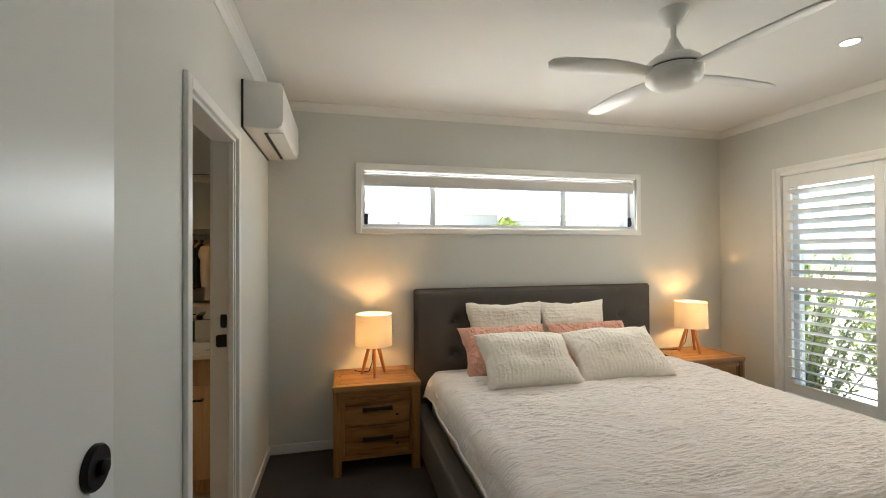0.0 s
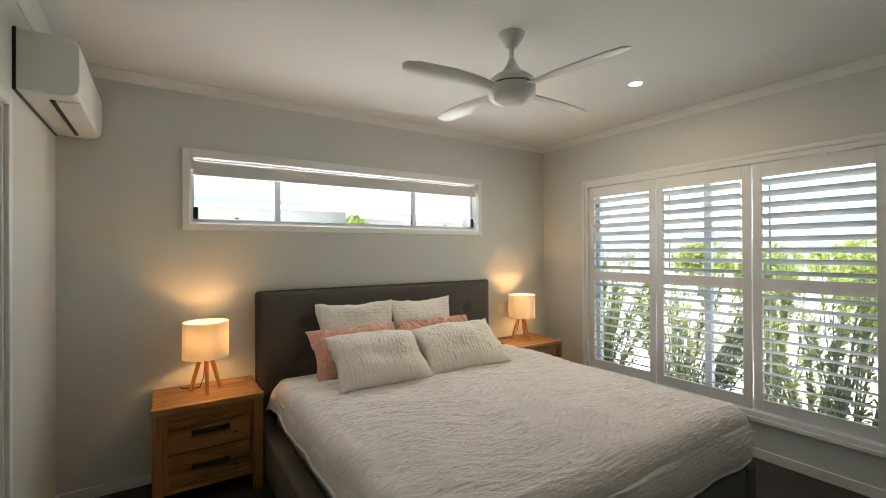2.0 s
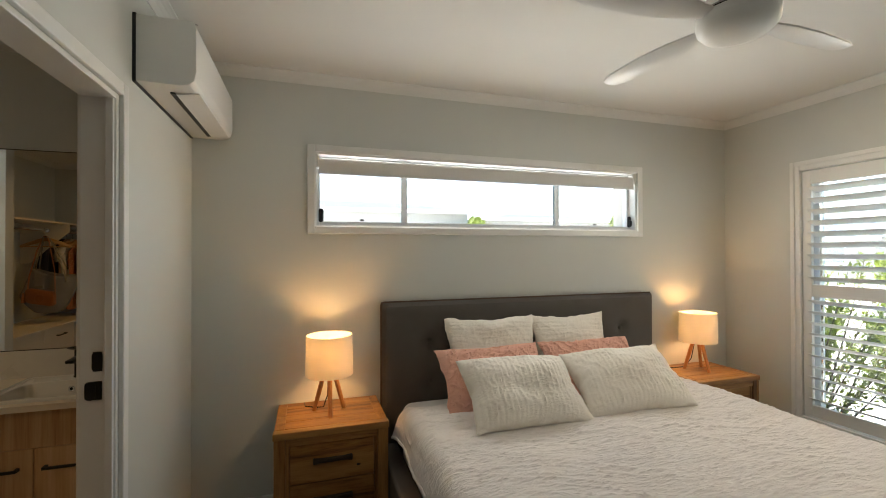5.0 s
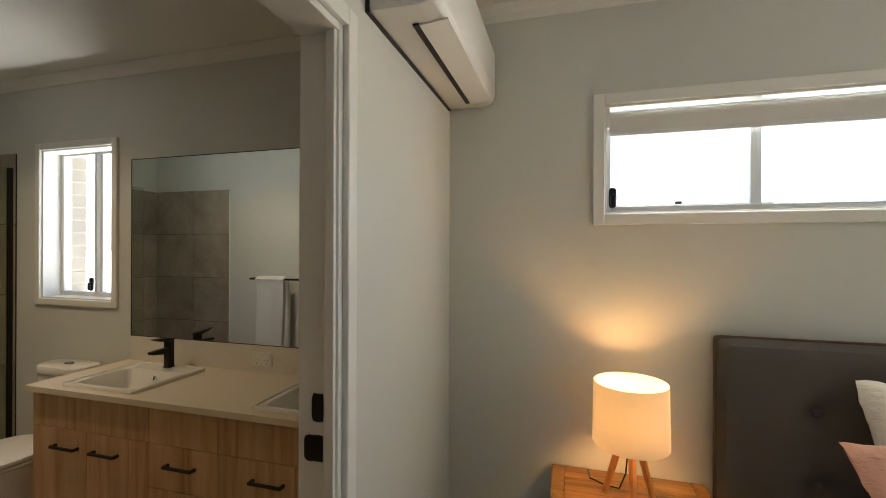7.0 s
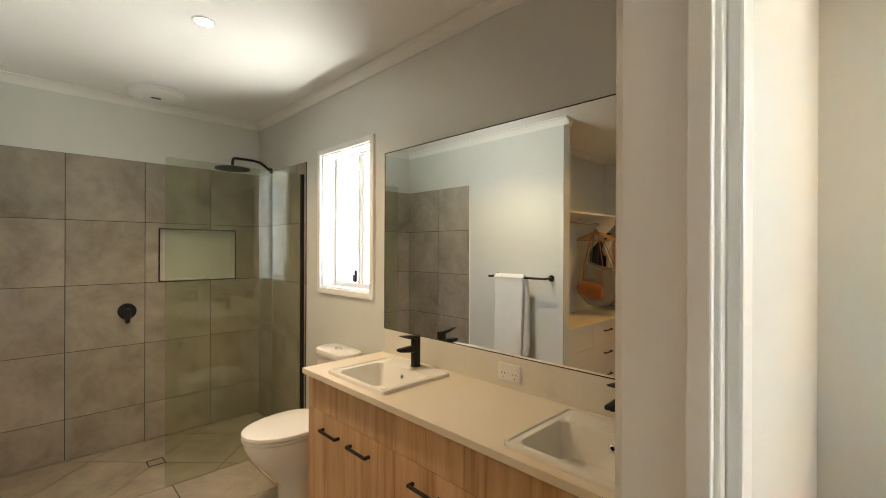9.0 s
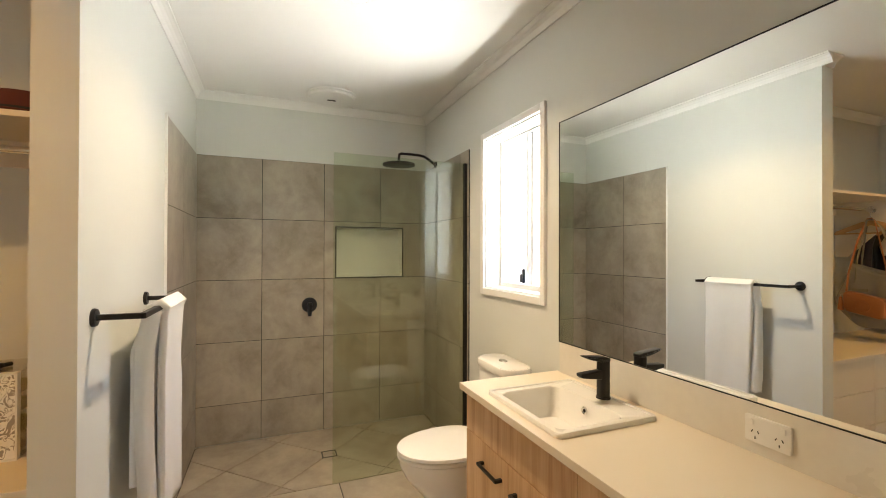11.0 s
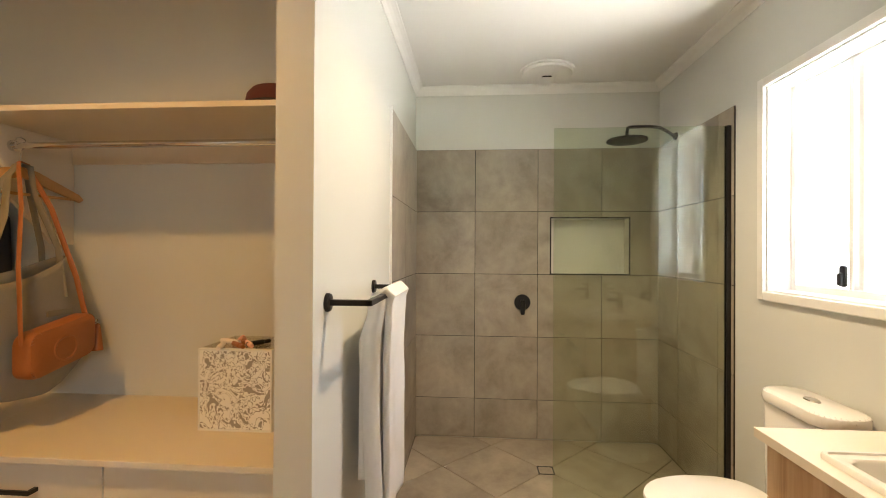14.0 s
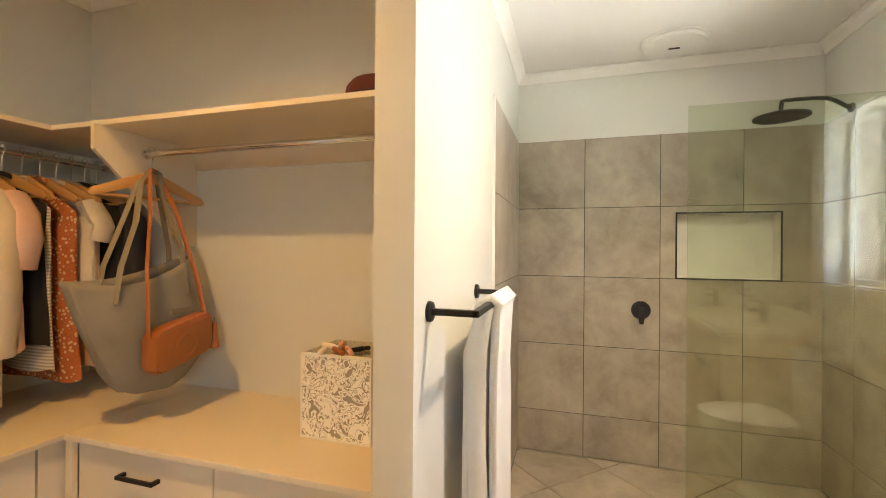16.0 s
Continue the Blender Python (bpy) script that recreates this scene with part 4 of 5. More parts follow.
def pillow(x, y, z, w, h, thick, lean, turn, material, label, seed, ripple=0.006, roll=0, stripes="upright"):
    """A soft pillow standing on its lower edge at (x, y, z), leaning back."""
    ob = thing("pillow", x, y, z, 0, label, "pillow", "pillows on the bed")
    ob.matrix_basis = pose(x, y, z, 0, 0, turn) @ pose(0, 0, 0, 90 - lean, 0, 0) @ pose(0, 0, 0, 0, 0, roll)
    bm = bmesh.new()
    nx, ny = 110, 80
    for side in (1, -1):
        g = []
        for i in range(nx + 1):
            row = []
            for j in range(ny + 1):
                u, v = 2 * i / nx - 1, 2 * j / ny - 1
                pin = 1 - 0.1 * (1 - abs(u)) * abs(v) ** 3
                pinx = 1 - 0.11 * (1 - abs(v)) * abs(u) ** 3
                px, py = u * w / 2 * pinx, v * h / 2 * pin
                e = max(0, (1 - abs(u) ** 2.6)) ** 0.55 * max(0, (1 - abs(v) ** 2.6)) ** 0.55
                q = 0.03 * noise.noise(Vector((u * 1.7 + seed, v * 1.7, seed)))
                wave = noise.noise(Vector((px * 4, py * 4, seed)))
                along = {"across": py + 0.025 * wave, "upright": px + 0.12 * py * wave}.get(stripes, 0)
                cr = ripple * (0.9 * ridges(px + 0.3 * py + seed, py * 2.0, 9, seed) ** 3 + 0.7 * ridges(px * 2 - py, py * 2, 14, seed + 3) ** 3)
                if stripes:
                    cr += ripple * 0.3 * (math.sin(along * 240 + 2.5 * wave) + 0.6 * math.sin(along * 410 + 4 * wave)) * (0.7 + 0.6 * noise.noise(Vector((px * 9, py * 9, seed + 5))))
                zz = side * (thick / 2 * e + e * q) + (cr if side > 0 else 0) * min(1, e * 2.5)
                edge = 0.012 * noise.noise(Vector((px * 18, py * 18, seed + 2)))
                if abs(u) > 0.99 or abs(v) > 0.99:
                    px += edge
                    py += edge
                    zz = 0.02 * noise.noise(Vector((px * 9, py * 9, seed + 7)))
                row.append(bm.verts.new((px, py + h / 2, zz)))
            g.append(row)
        for i in range(nx):
            for j in range(ny):
                bm.faces.new((g[i][j], g[i + 1][j], g[i + 1][j + 1], g[i][j + 1]))
    bmesh.ops.remove_doubles(bm, verts=bm.verts, dist=0.0005)
    part("cover", bm, material, ob, "", True)


CREAM = crinkle("cream_textured_cotton", (0.92, 0.88, 0.79), 0.003)
EURO = "square cream crinkled cushion leaning on the headboard"
pillow(1.18, 3.33, 0.585, 0.62, 0.49, 0.15, 14, 0, CREAM, EURO, 1.1, 0.004, 0, "across")
pillow(1.76, 3.34, 0.585, 0.58, 0.48, 0.15, 14, 0, CREAM, EURO, 2.3, 0.004, 0, "across")
PINKS = "dusty pink linen pillow behind the front pillows"
pillow(1.13, 3.10, 0.585, 0.70, 0.40, 0.14, 40, 2, PINK, PINKS, 3.7, 0.013, 0, "")
pillow(1.82, 3.11, 0.585, 0.68, 0.40, 0.14, 40, -2, PINK, PINKS, 4.2, 0.013, 0, "")
FRONTS = "oblong cream textured pillow lying at the front"
pillow(1.145, 2.77, 0.605, 0.66, 0.43, 0.25, 52, 2, CREAM, FRONTS, 5.9, 0.005, -3)
pillow(1.81, 2.77, 0.605, 0.68, 0.43, 0.25, 52, -6, CREAM, FRONTS, 6.4, 0.005, 3)

# ---- bathroom ----
mirror = thing("mirror", -1.58, YW, 0.99, 0, "frameless polished wall mirror above the vanity", "mirror")
part("glass", box(-0.885, 0.885, -0.006, -0.001, 0.002, 1.01), MIRROR, mirror)
part("backing", box(-0.887, 0.887, -0.001, 0, 0, 1.012), BLACK, mirror)
for x0, x1, z0, z1 in ((-0.889, -0.885, -0.002, 1.014), (0.885, 0.889, -0.002, 1.014), (-0.885, 0.885, 1.01, 1.014), (-0.885, 0.885, -0.002, 0.002)):
    part("edge", box(x0, x1, -0.0075, -0.001, z0, z1), BLACK, mirror, "dark polished glass edge")
structure("splashback", box(-2.462, XB, YW - 0.008, YW, 0.85, 0.988, 0.001), SPLASH, "pale stone-look splashback strip below the mirror", "splashback")

VF, VX0, VX1 = 3.115, -2.475, XB
vanity = thing("vanity_cabinet", (VX0 + VX1) / 2, VF, 0, 0, "light oak laminate double vanity cabinet with doors and drawers", "vanity")
OX = -(VX0 + VX1) / 2
part("body", boxes((VX0 + OX, VX1 + OX, 0.02, YW - VF, 0.1, 0.7), (VX0 + OX, VX0 + OX + 0.018, 0.02, YW - VF, 0.7, 0.824)), OAK, vanity)
part("kickboard", box(VX0 + OX, VX1 + OX, 0.06, 0.075, 0, 0.1), OAK, vanity)


def bar_handle(parent, x, y, z, length, axis="x"):
    bm = bmesh.new()
    h = length / 2
    if axis == "x":
        box(x - h, x + h, y - 0.03, y - 0.02, z - 0.006, z + 0.006, 0.002, bm)
        for s in (-1, 1):
            box(x + s * (h - 0.006) - 0.006, x + s * (h - 0.006) + 0.006, y - 0.021, y, z - 0.006, z + 0.006, 0.001, bm)
    else:
        box(x + 0.02, x + 0.03, y - h, y + h, z - 0.006, z + 0.006, 0.002, bm)
        for s in (-1, 1):
            box(x, x + 0.021, y + s * (h - 0.006) - 0.006, y + s * (h - 0.006) + 0.006, z - 0.006, z + 0.006, 0.001, bm)
    return part("handle", bm, BLACK, parent, "matt black bar handle")


cuts = [VX0, -2.13, -1.77, -1.405, -1.045, VX1]
for a, b in ((0, 2), (2, 3), (3, 5)):
    part("top_panel", box(cuts[a] + OX + 0.0015, cuts[b] + OX - 0.0015, 0.0, 0.018, 0.663, 0.822, 0.001), OAK, vanity)
for k, hx in ((0, -2.25), (1, -2.01), (3, -1.165), (4, -0.93)):
    d = part("door", box(cuts[k] + OX + 0.0015, cuts[k + 1] + OX - 0.0015, 0.0, 0.018, 0.105, 0.66, 0.001), OAK, vanity)
    bar_handle(d, hx + OX, 0.0, 0.582, 0.15)
for z0, z1 in ((0.475, 0.66), (0.29, 0.472), (0.105, 0.287)):
    d = part("drawer", box(cuts[2] + OX + 0.0015, cuts[3] + OX - 0.0015, 0.0, 0.018, z0, z1, 0.001), OAK, vanity)
    bar_handle(d, -1.59 + OX, 0.0, z1 - 0.078, 0.15)

# benchtop with two cut-outs for the basins
B1, B2, BY0, BY1 = (-2.315, -1.87), (-1.262, -0.82), 3.128, 3.528
structure("benchtop", boxes((VX0 - 0.012, B1[0] + 0.03, VF - 0.028, YW, 0.824, 0.85), (B1[0] + 0.03, B1[1] - 0.03, VF - 0.028, BY0 + 0.03, 0.824, 0.85), (B1[0] + 0.03, B1[1] - 0.03, BY1 - 0.03, YW, 0.824, 0.85),
                            (B1[1] - 0.03, B2[0] + 0.03, VF - 0.028, YW, 0.824, 0.85), (B2[0] + 0.03, B2[1] - 0.03, VF - 0.028, BY0 + 0.03, 0.824, 0.85), (B2[0] + 0.03, B2[1] - 0.03, BY1 - 0.03, YW, 0.824, 0.85),
                            (B2[1] - 0.03, XB, VF - 0.028, YW, 0.824, 0.85)), STONE, "long cream laminate vanity benchtop", "benchtop")


def basin(x0, x1):
    ob = thing("basin", (x0 + x1) / 2, (BY0 + BY1) / 2, 0.85, 0, "white ceramic inset basin with a raised square rim", "basin", "inset basins")
    w, d = (x1 - x0), (BY1 - BY0)
    bm = bmesh.new()
    def ring(ww, dd, r, z, oy=0.0):
        return [bm.verts.new((u, v + oy, z)) for u, v in rounded(ww, dd, r, 4)]
    rings = [ring(w, d, 0.02, 0.0005), ring(w, d, 0.02, 0.012), ring(w - 0.006, d - 0.006, 0.018, 0.016), ring(w - 0.02, d - 0.02, 0.016, 0.016), ring(w - 0.024, d - 0.024, 0.016, 0.011),
             ring(w - 0.07, d - 0.13, 0.03, 0.011, -0.035), ring(w - 0.08, d - 0.14, 0.03, 0.006, -0.035), ring(w - 0.1, d - 0.16, 0.035, -0.07, -0.035), ring(w - 0.13, d - 0.19, 0.04, -0.1, -0.035), ring(0.05, 0.05, 0.024, -0.112, -0.035)]
    for a, b in zip(rings, rings[1:]):
        for i in range(len(a)):
            j = (i + 1) % len(a)
            bm.faces.new((a[i], a[j], b[j], b[i]))
    bm.faces.new(rings[-1])
    part("bowl", bm, CERAMIC, ob, "", True)
    part("overflow_ring", lathe([(0.007, 0.002), (0.011, 0.004), (0.014, 0.001), (0.014, -0.002)], 18, None, pose(0, 0.083, -0.028, 85, 0, 0)), CHROME, ob, "", True)
    part("overflow_hole", lathe([(0.0, 0.001), (0.0075, 0.001), (0.0075, -0.001)], 14, None, pose(0, 0.0845, -0.028, 85, 0, 0)), BLACK, ob)
    part("waste", lathe([(0.0, 0.003), (0.02, 0.003), (0.024, 0.0)], 20, None, pose(0, -0.035, -0.111)), CHROME, ob, "", True)
    return ob


basin(*B1)
basin(*B2)


def mixer_tap(x):
    ob = thing("basin_mixer", x, 3.492, 0.861, 0, "matt black square-bodied basin mixer tap", "tap", "basin taps")
    part("base", lathe([(0.0, 0.0), (0.026, 0.0), (0.026, 0.006), (0.0, 0.007)], 24), BLACK, ob, "", True)
    part("body", prism(rounded(0.042, 0.042, 0.014, 4), lambda u, v, w: (u, v, w + 0.004), 0.135, 0.003), BLACK, ob, "", True)
    part("spout", prism([(0.015, 0.068), (-0.105, 0.086), (-0.112, 0.09), (-0.112, 0.102), (0.015, 0.108)], lambda u, v, w: (w - 0.016, u, v), 0.032, 0.004), BLACK, ob, "", True)
    part("lever", prism([(0.02, 0.137), (-0.03, 0.139), (-0.075, 0.151), (-0.095, 0.16), (-0.096, 0.164), (0.0, 0.155), (0.02, 0.149)], lambda u, v, w: (w - 0.017, u, v), 0.034, 0.003), BLACK, ob, "", True)
    part("aerator", lathe([(0.0, 0.086), (0.01, 0.086), (0.01, 0.094)], 14, None, pose(0, -0.1, 0)), CHROME, ob)


mixer_tap(-2.085)
mixer_tap(-1.04)

gpo = thing("power_point", -1.567, YW - 0.008, 0.92, 0, "white double power point on the splashback", "power point")
part("plate", prism(rounded(0.116, 0.073, 0.006, 3), lambda u, v, w: (u, -w, v), 0.009, 0.002), PLASTIC, gpo, "", True)
for sx in (-1, 1):
    part("switch", box(sx * 0.04 - 0.006, sx * 0.04 + 0.006, -0.013, -0.009, 0.012, 0.027, 0.001), PLASTIC, gpo)
    for ax, az, tilt in ((-0.008, 0.002, 30), (0.008, 0.002, -30), (0.0, -0.014, 0)):
        pin = part("pin_slot", box(-0.0012, 0.0012, -0.0098, -0.009, -0.004, 0.004), BLACK, gpo, "dark slot")
        pin.matrix_basis = pose(sx * 0.03 + ax, 0, az - 0.008, 0, tilt, 0)

# toilet
TX = -2.80
toilet = thing("toilet", TX, 3.575, 0, 0, "white ceramic close-coupled toilet with its lid down", "toilet")


def loop(bm, cx, cy, a, front, back, z, n=36):
    out = []
    for i in range(n):
        t = i * math.tau / n
        c, s = math.cos(t), math.sin(t)
        yy = (back if s > 0 else front) * (abs(s) ** (0.75 if s > 0 else 1.0)) * (1 if s > 0 else -1)
        out.append(bm.verts.new((cx + a * math.copysign(abs(c) ** (0.75 if s > 0 else 0.95), c), cy + yy, z)))
    return out


def skin(bm, rings, caps=True):
    for a, b in zip(rings, rings[1:]):
        for i in range(len(a)):
            j = (i + 1) % len(a)
            bm.faces.new((a[i], a[j], b[j], b[i]))
    if caps:
        bm.faces.new(rings[0][::-1]), bm.faces.new(rings[-1])
    return bm


bm = bmesh.new()
part("pan", skin(bm, [loop(bm, 0, -0.34, 0.115, 0.13, 0.2, 0.0), loop(bm, 0, -0.34, 0.11, 0.125, 0.2, 0.03), loop(bm, 0, -0.35, 0.102, 0.125, 0.22, 0.14), loop(bm, 0, -0.37, 0.125, 0.18, 0.23, 0.23), loop(bm, 0, -0.39, 0.163, 0.235, 0.24, 0.32), loop(bm, 0, -0.4, 0.176, 0.256, 0.25, 0.385), loop(bm, 0, -0.4, 0.174, 0.254, 0.25, 0.412)]), CERAMIC, toilet, "", True)
bm = bmesh.new()
part("seat", skin(bm, [loop(bm, 0, -0.4, 0.176, 0.258, 0.2, 0.415), loop(bm, 0, -0.4, 0.184, 0.266, 0.2, 0.42), loop(bm, 0, -0.4, 0.184, 0.266, 0.2, 0.431), loop(bm, 0, -0.4, 0.178, 0.26, 0.198, 0.436)]), PLASTIC, toilet, "", True)
bm = bmesh.new()
part("lid", skin(bm, [loop(bm, 0, -0.4, 0.179, 0.261, 0.2, 0.439), loop(bm, 0, -0.4, 0.185, 0.267, 0.2, 0.443), loop(bm, 0, -0.4, 0.183, 0.265, 0.198, 0.457), loop(bm, 0, -0.4, 0.163, 0.238, 0.18, 0.467), loop(bm, 0, -0.4, 0.08, 0.12, 0.1, 0.472)]), PLASTIC, toilet, "", True)
tank = part("cistern", prism(rounded(0.34, 0.165, 0.05, 6), lambda u, v, w: (u * (0.94 + 0.15 * w) - 0.01, v - 0.085, 0.39 + w), 0.385, 0.004), CERAMIC, toilet, "", True)
part("cistern_lid", prism(rounded(0.36, 0.185, 0.08, 8), lambda u, v, w: (u - 0.01, v - 0.09, 0.777 + w), 0.05, 0.016), CERAMIC, toilet, "", True)
part("flush_button", lathe([(0.0, 0.006), (0.03, 0.005), (0.033, 0.0)], 24, None, pose(-0.01, -0.09, 0.827) @ Matrix.Diagonal((1.0, 0.6, 1, 1))), CHROME, toilet, "oval chrome flush button", True)

# shower screen and fittings
GX = -3.47
screen = thing("shower_screen", GX, 3.14, 0, 0, "frameless fixed glass shower screen in a black wall channel", "shower screen")
part("glass_panel", box(-0.005, 0.005, -0.445, 0.431, 0.004, 2.0, 0.001), SCREEN, screen, "clear faintly green glass panel").visible_shadow = False
part("wall_channel", prism([(-0.012, 0.418), (-0.012, 0.439), (0.012, 0.439), (0.012, 0.418), (0.006, 0.418), (0.006, 0.432), (-0.006, 0.432), (-0.006, 0.418)], lambda u, v, w: (u, v, w), 2.0), BLACK, screen, "matt black wall channel")

head = thing("rain_shower", -4.06, 3.581, 2.105, 0, "matt black round rain shower head on a bent arm", "shower head")
part("wall_flange", lathe([(0.0, 0.012), (0.022, 0.012), (0.026, 0.0), (0.0, 0.0)], 22, None, pose(0, 0, 0, 90, 0, 0)), BLACK, head, "", True)
part("arm", tube([(0, -0.005, 0), (0, -0.03, 0.012), (0, -0.06, 0.035), (0, -0.1, 0.056), (0, -0.15, 0.064), (0, -0.22, 0.065), (0, -0.29, 0.064), (0, -0.305, 0.058), (0, -0.31, 0.03), (0, -0.31, -0.002)], 0.0105, 12), BLACK, head, "", True)
part("rose", lathe([(0.0, 0.002), (0.024, 0.002), (0.03, -0.006), (0.11, -0.014), (0.127, -0.02), (0.127, -0.028), (0.118, -0.03), (0.0, -0.03)], 40, None, pose(0, -0.31, 0)), BLACK, head, "", True)

mix = thing("shower_mixer", XT + 0.01, 2.628, 0.985, 0, "matt black round shower mixer with a lever", "shower mixer")
part("face_plate", lathe([(0.0, 0.012), (0.055, 0.011), (0.058, 0.006), (0.058, 0.0)], 34, None, pose(0, 0, 0, 0, 90, 0)), BLACK, mix, "", True)
part("lever", prism([(-0.017, 0.02), (0.017, 0.02), (0.019, -0.01), (0.013, -0.085), (-0.013, -0.085), (-0.019, -0.01)], lambda u, v, w: (0.012 + w, u, v), 0.03, 0.005), BLACK, mix, "", True)

rail = thing("towel_rail", -2.72, YT, 1.2, 0, "matt black towel rail on two wall brackets", "towel rail")
for sx in (-0.285, 0.295):
    part("rose", lathe([(0.0, 0.012), (0.026, 0.011), (0.028, 0.006), (0.028, 0.0)], 26, None, pose(sx, 0, 0, -90, 0, 0)), BLACK, rail, "", True)
    part("arm", box(sx - 0.009, sx + 0.009, 0.008, 0.135, -0.009, 0.009, 0.003), BLACK, rail)
part("bar", box(-0.294, 0.304, 0.118, 0.138, -0.009, 0.009, 0.003), BLACK, rail)


def towel_mesh():
    """A towel folded lengthwise over the bar: back fall, over the top, front fall."""
    bm = bmesh.new()
    g = []
    nu, nv = 34, 70
    for i in range(nu + 1):
        u = i / nu
        row = []
        for j in range(nv + 1):
            s = j / nv * 1.45 - 0.64
            wob = 0.012 * math.sin(u * 8 + 2 * s) + 0.006 * noise.noise(Vector((u * 4, s * 4, 2)))
            if s < -0.025:
                y, z = -0.022 - 0.05 * min(1, max(0, -s - 0.03) * 7) + wob * min(1, -s * 4) * 0.5, s + 0.02
            elif s > 0.025:
                y, z = 0.022 - 0.016 * min(1, s * 4) + 0.6 * wob * min(1, s * 3), 0.02 - s
            else:
                a = (s + 0.025) / 0.05 * math.pi
                y, z = 0.004 - 0.026 * math.cos(a), -0.005 + 0.026 * math.sin(a)
            sway = 0.03 * max(0, abs(s)) * (1 if s > 0 else -0.5)
            row.append(bm.verts.new((0.31 * (u - 0.5) * (1 - 0.12 * abs(s)) - sway, y, z)))
        g.append(row)
    for i in range(nu):
        for j in range(nv):
            bm.faces.new((g[i][j], g[i + 1][j], g[i + 1][j + 1], g[i][j + 1]))
    return bm


towel = thing("towel", -2.765, YT + 0.128, 1.2, 0, "white terry towel folded over the black rail", "towel")
tw = part("cloth", towel_mesh(), TOWEL, towel, "", True)
so = tw.modifiers.new("thickness", "SOLIDIFY")
so.thickness, so.offset = 0.024, 0

bm = bmesh.new()
g = [[bm.verts.new((0.3 * (i / 20 - 0.5) + 0.012, -0.014 - 0.02 * min(1, j / 8) + 0.01 * math.sin(i * 0.5 + j * 0.1) * j / 40, -0.005 - 0.68 * j / 40)) for j in range(41)] for i in range(21)]
for i in range(20):
    for j in range(40):
        bm.faces.new((g[i][j], g[i + 1][j], g[i + 1][j + 1], g[i][j + 1]))
ply = part("inner_ply", bm, TOWEL, towel, "", True)
so = ply.modifiers.new("thickness", "SOLIDIFY")
so.thickness, so.offset = 0.056, 0

vent = thing("exhaust_fan", -4.06, 2.755, CEIL, 0, "round white ceiling exhaust fan cover", "exhaust fan")
part("cover", lathe([(0.0, -0.034), (0.13, -0.033), (0.16, -0.029), (0.167, -0.02), (0.167, -0.012)], 40), PLASTIC, vent, "", True)
part("ring", lathe([(0.16, -0.01), (0.176, -0.009), (0.179, 0.0)], 40), PLASTIC, vent, "", True)
for k in range(5):
    part("rib", box(-0.1, 0.1, -0.002, 0.002, -0.0365, -0.033), PLASTIC, vent).location = (0, -0.06 + 0.03 * k, 0)
part("badge", box(-0.006, 0.006, -0.03, 0.03, -0.0385, -0.034), GROUT, vent, "small dark badge")

drain = thing("floor_drain", -3.88, 2.727, 0, 0, "square tile-insert floor drain with a dark edge", "floor drain")
part("frame", boxes((-0.05, 0.05, -0.05, -0.042, -0.008, 0.002), (-0.05, 0.05, 0.042, 0.05, -0.008, 0.002), (-0.05, -0.042, -0.042, 0.042, -0.008, 0.002), (0.042, 0.05, -0.042, 0.042, -0.008, 0.002)), BLACK, drain)
part("insert", box(-0.038, 0.038, -0.038, 0.038, -0.008, 0.001), TILE, drain)

# ---- closet ----
def closet_unit(name, x, y, turn, width, rows, label, handle=True):
    """A white base cabinet with drawers; local x along its front, the front faces -y."""
    ob = thing(name, x, y, 0, turn, label, "drawer unit", "closet base units")
    h = 0.742
    part("carcass", box(-width / 2, width / 2, 0.019, 0.47, 0.08, h), MELAMINE, ob)
    part("kickboard", box(-width / 2, width / 2, 0.05, 0.065, 0, 0.08), MELAMINE, ob)
    step = (h - 0.085) / rows
    for k in range(rows):
        d = part("drawer_front", box(-width / 2 + 0.0015, width / 2 - 0.0015, 0.0, 0.018, 0.085 + step * k + 0.0015, 0.085 + step * (k + 1) - 0.0015, 0.001), MELAMINE, ob)
        if handle:
            bar_handle(d, 0.0, 0.0, 0.085 + step * (k + 1) - 0.085, 0.15)
    return ob


# back run faces +x, side run faces +y
closet_unit("drawer_unit", -2.345, 0.945, 90, 0.545, 3, "white melamine drawer unit with black handles")
closet_unit("drawer_unit", -2.345, 1.475, 90, 0.508, 3, "white melamine drawer unit beside the nib wall", False)
structure("closet_filler", boxes((-2.345, -2.327, 0.64, 0.67, 0.0, 0.742), (-2.345, -2.26, 0.608, 0.626, 0, 0.742)), MELAMINE, "narrow white corner filler panels", "filler panel")
for i, x in enumerate((-1.985, -1.44, -0.93)):
    closet_unit("drawer_unit", x, 0.626, 180, 0.54 if i < 2 else 0.47, 3, "white melamine drawer unit in the side run")
structure("closet_benchtop", boxes((XC, -2.318, 0.645, NY - 0.001, 0.742, 0.76), (XC, XB, YC, 0.645, 0.742, 0.76), bevel=0.0015), MELAMINE, "white L-shaped closet benchtop", "benchtop")
structure("closet_shelf", boxes((XC, -2.44, 0.371, NY - 0.001, 1.792, 1.81), (XC, XB, YC, 0.371, 1.792, 1.81), bevel=0.001), MELAMINE, "white L-shaped closet shelf", "shelf")
structure("closet_cleat", boxes((XC, XC + 0.016, 0.635, NY - 0.001, 1.7, 1.792)), MELAMINE, "white cleat under the closet shelf", "shelf cleat")
structure("closet_bracket", prism([(-2.415, 1.791), (-2.415, 1.705), (-2.60, 1.535), (-2.755, 1.372), (-2.839, 1.372), (-2.839, 1.791)], lambda u, v, w: (u, 0.612 + w, v), 0.018, 0.001), MELAMINE, "white angled shelf support panel", "shelf support")

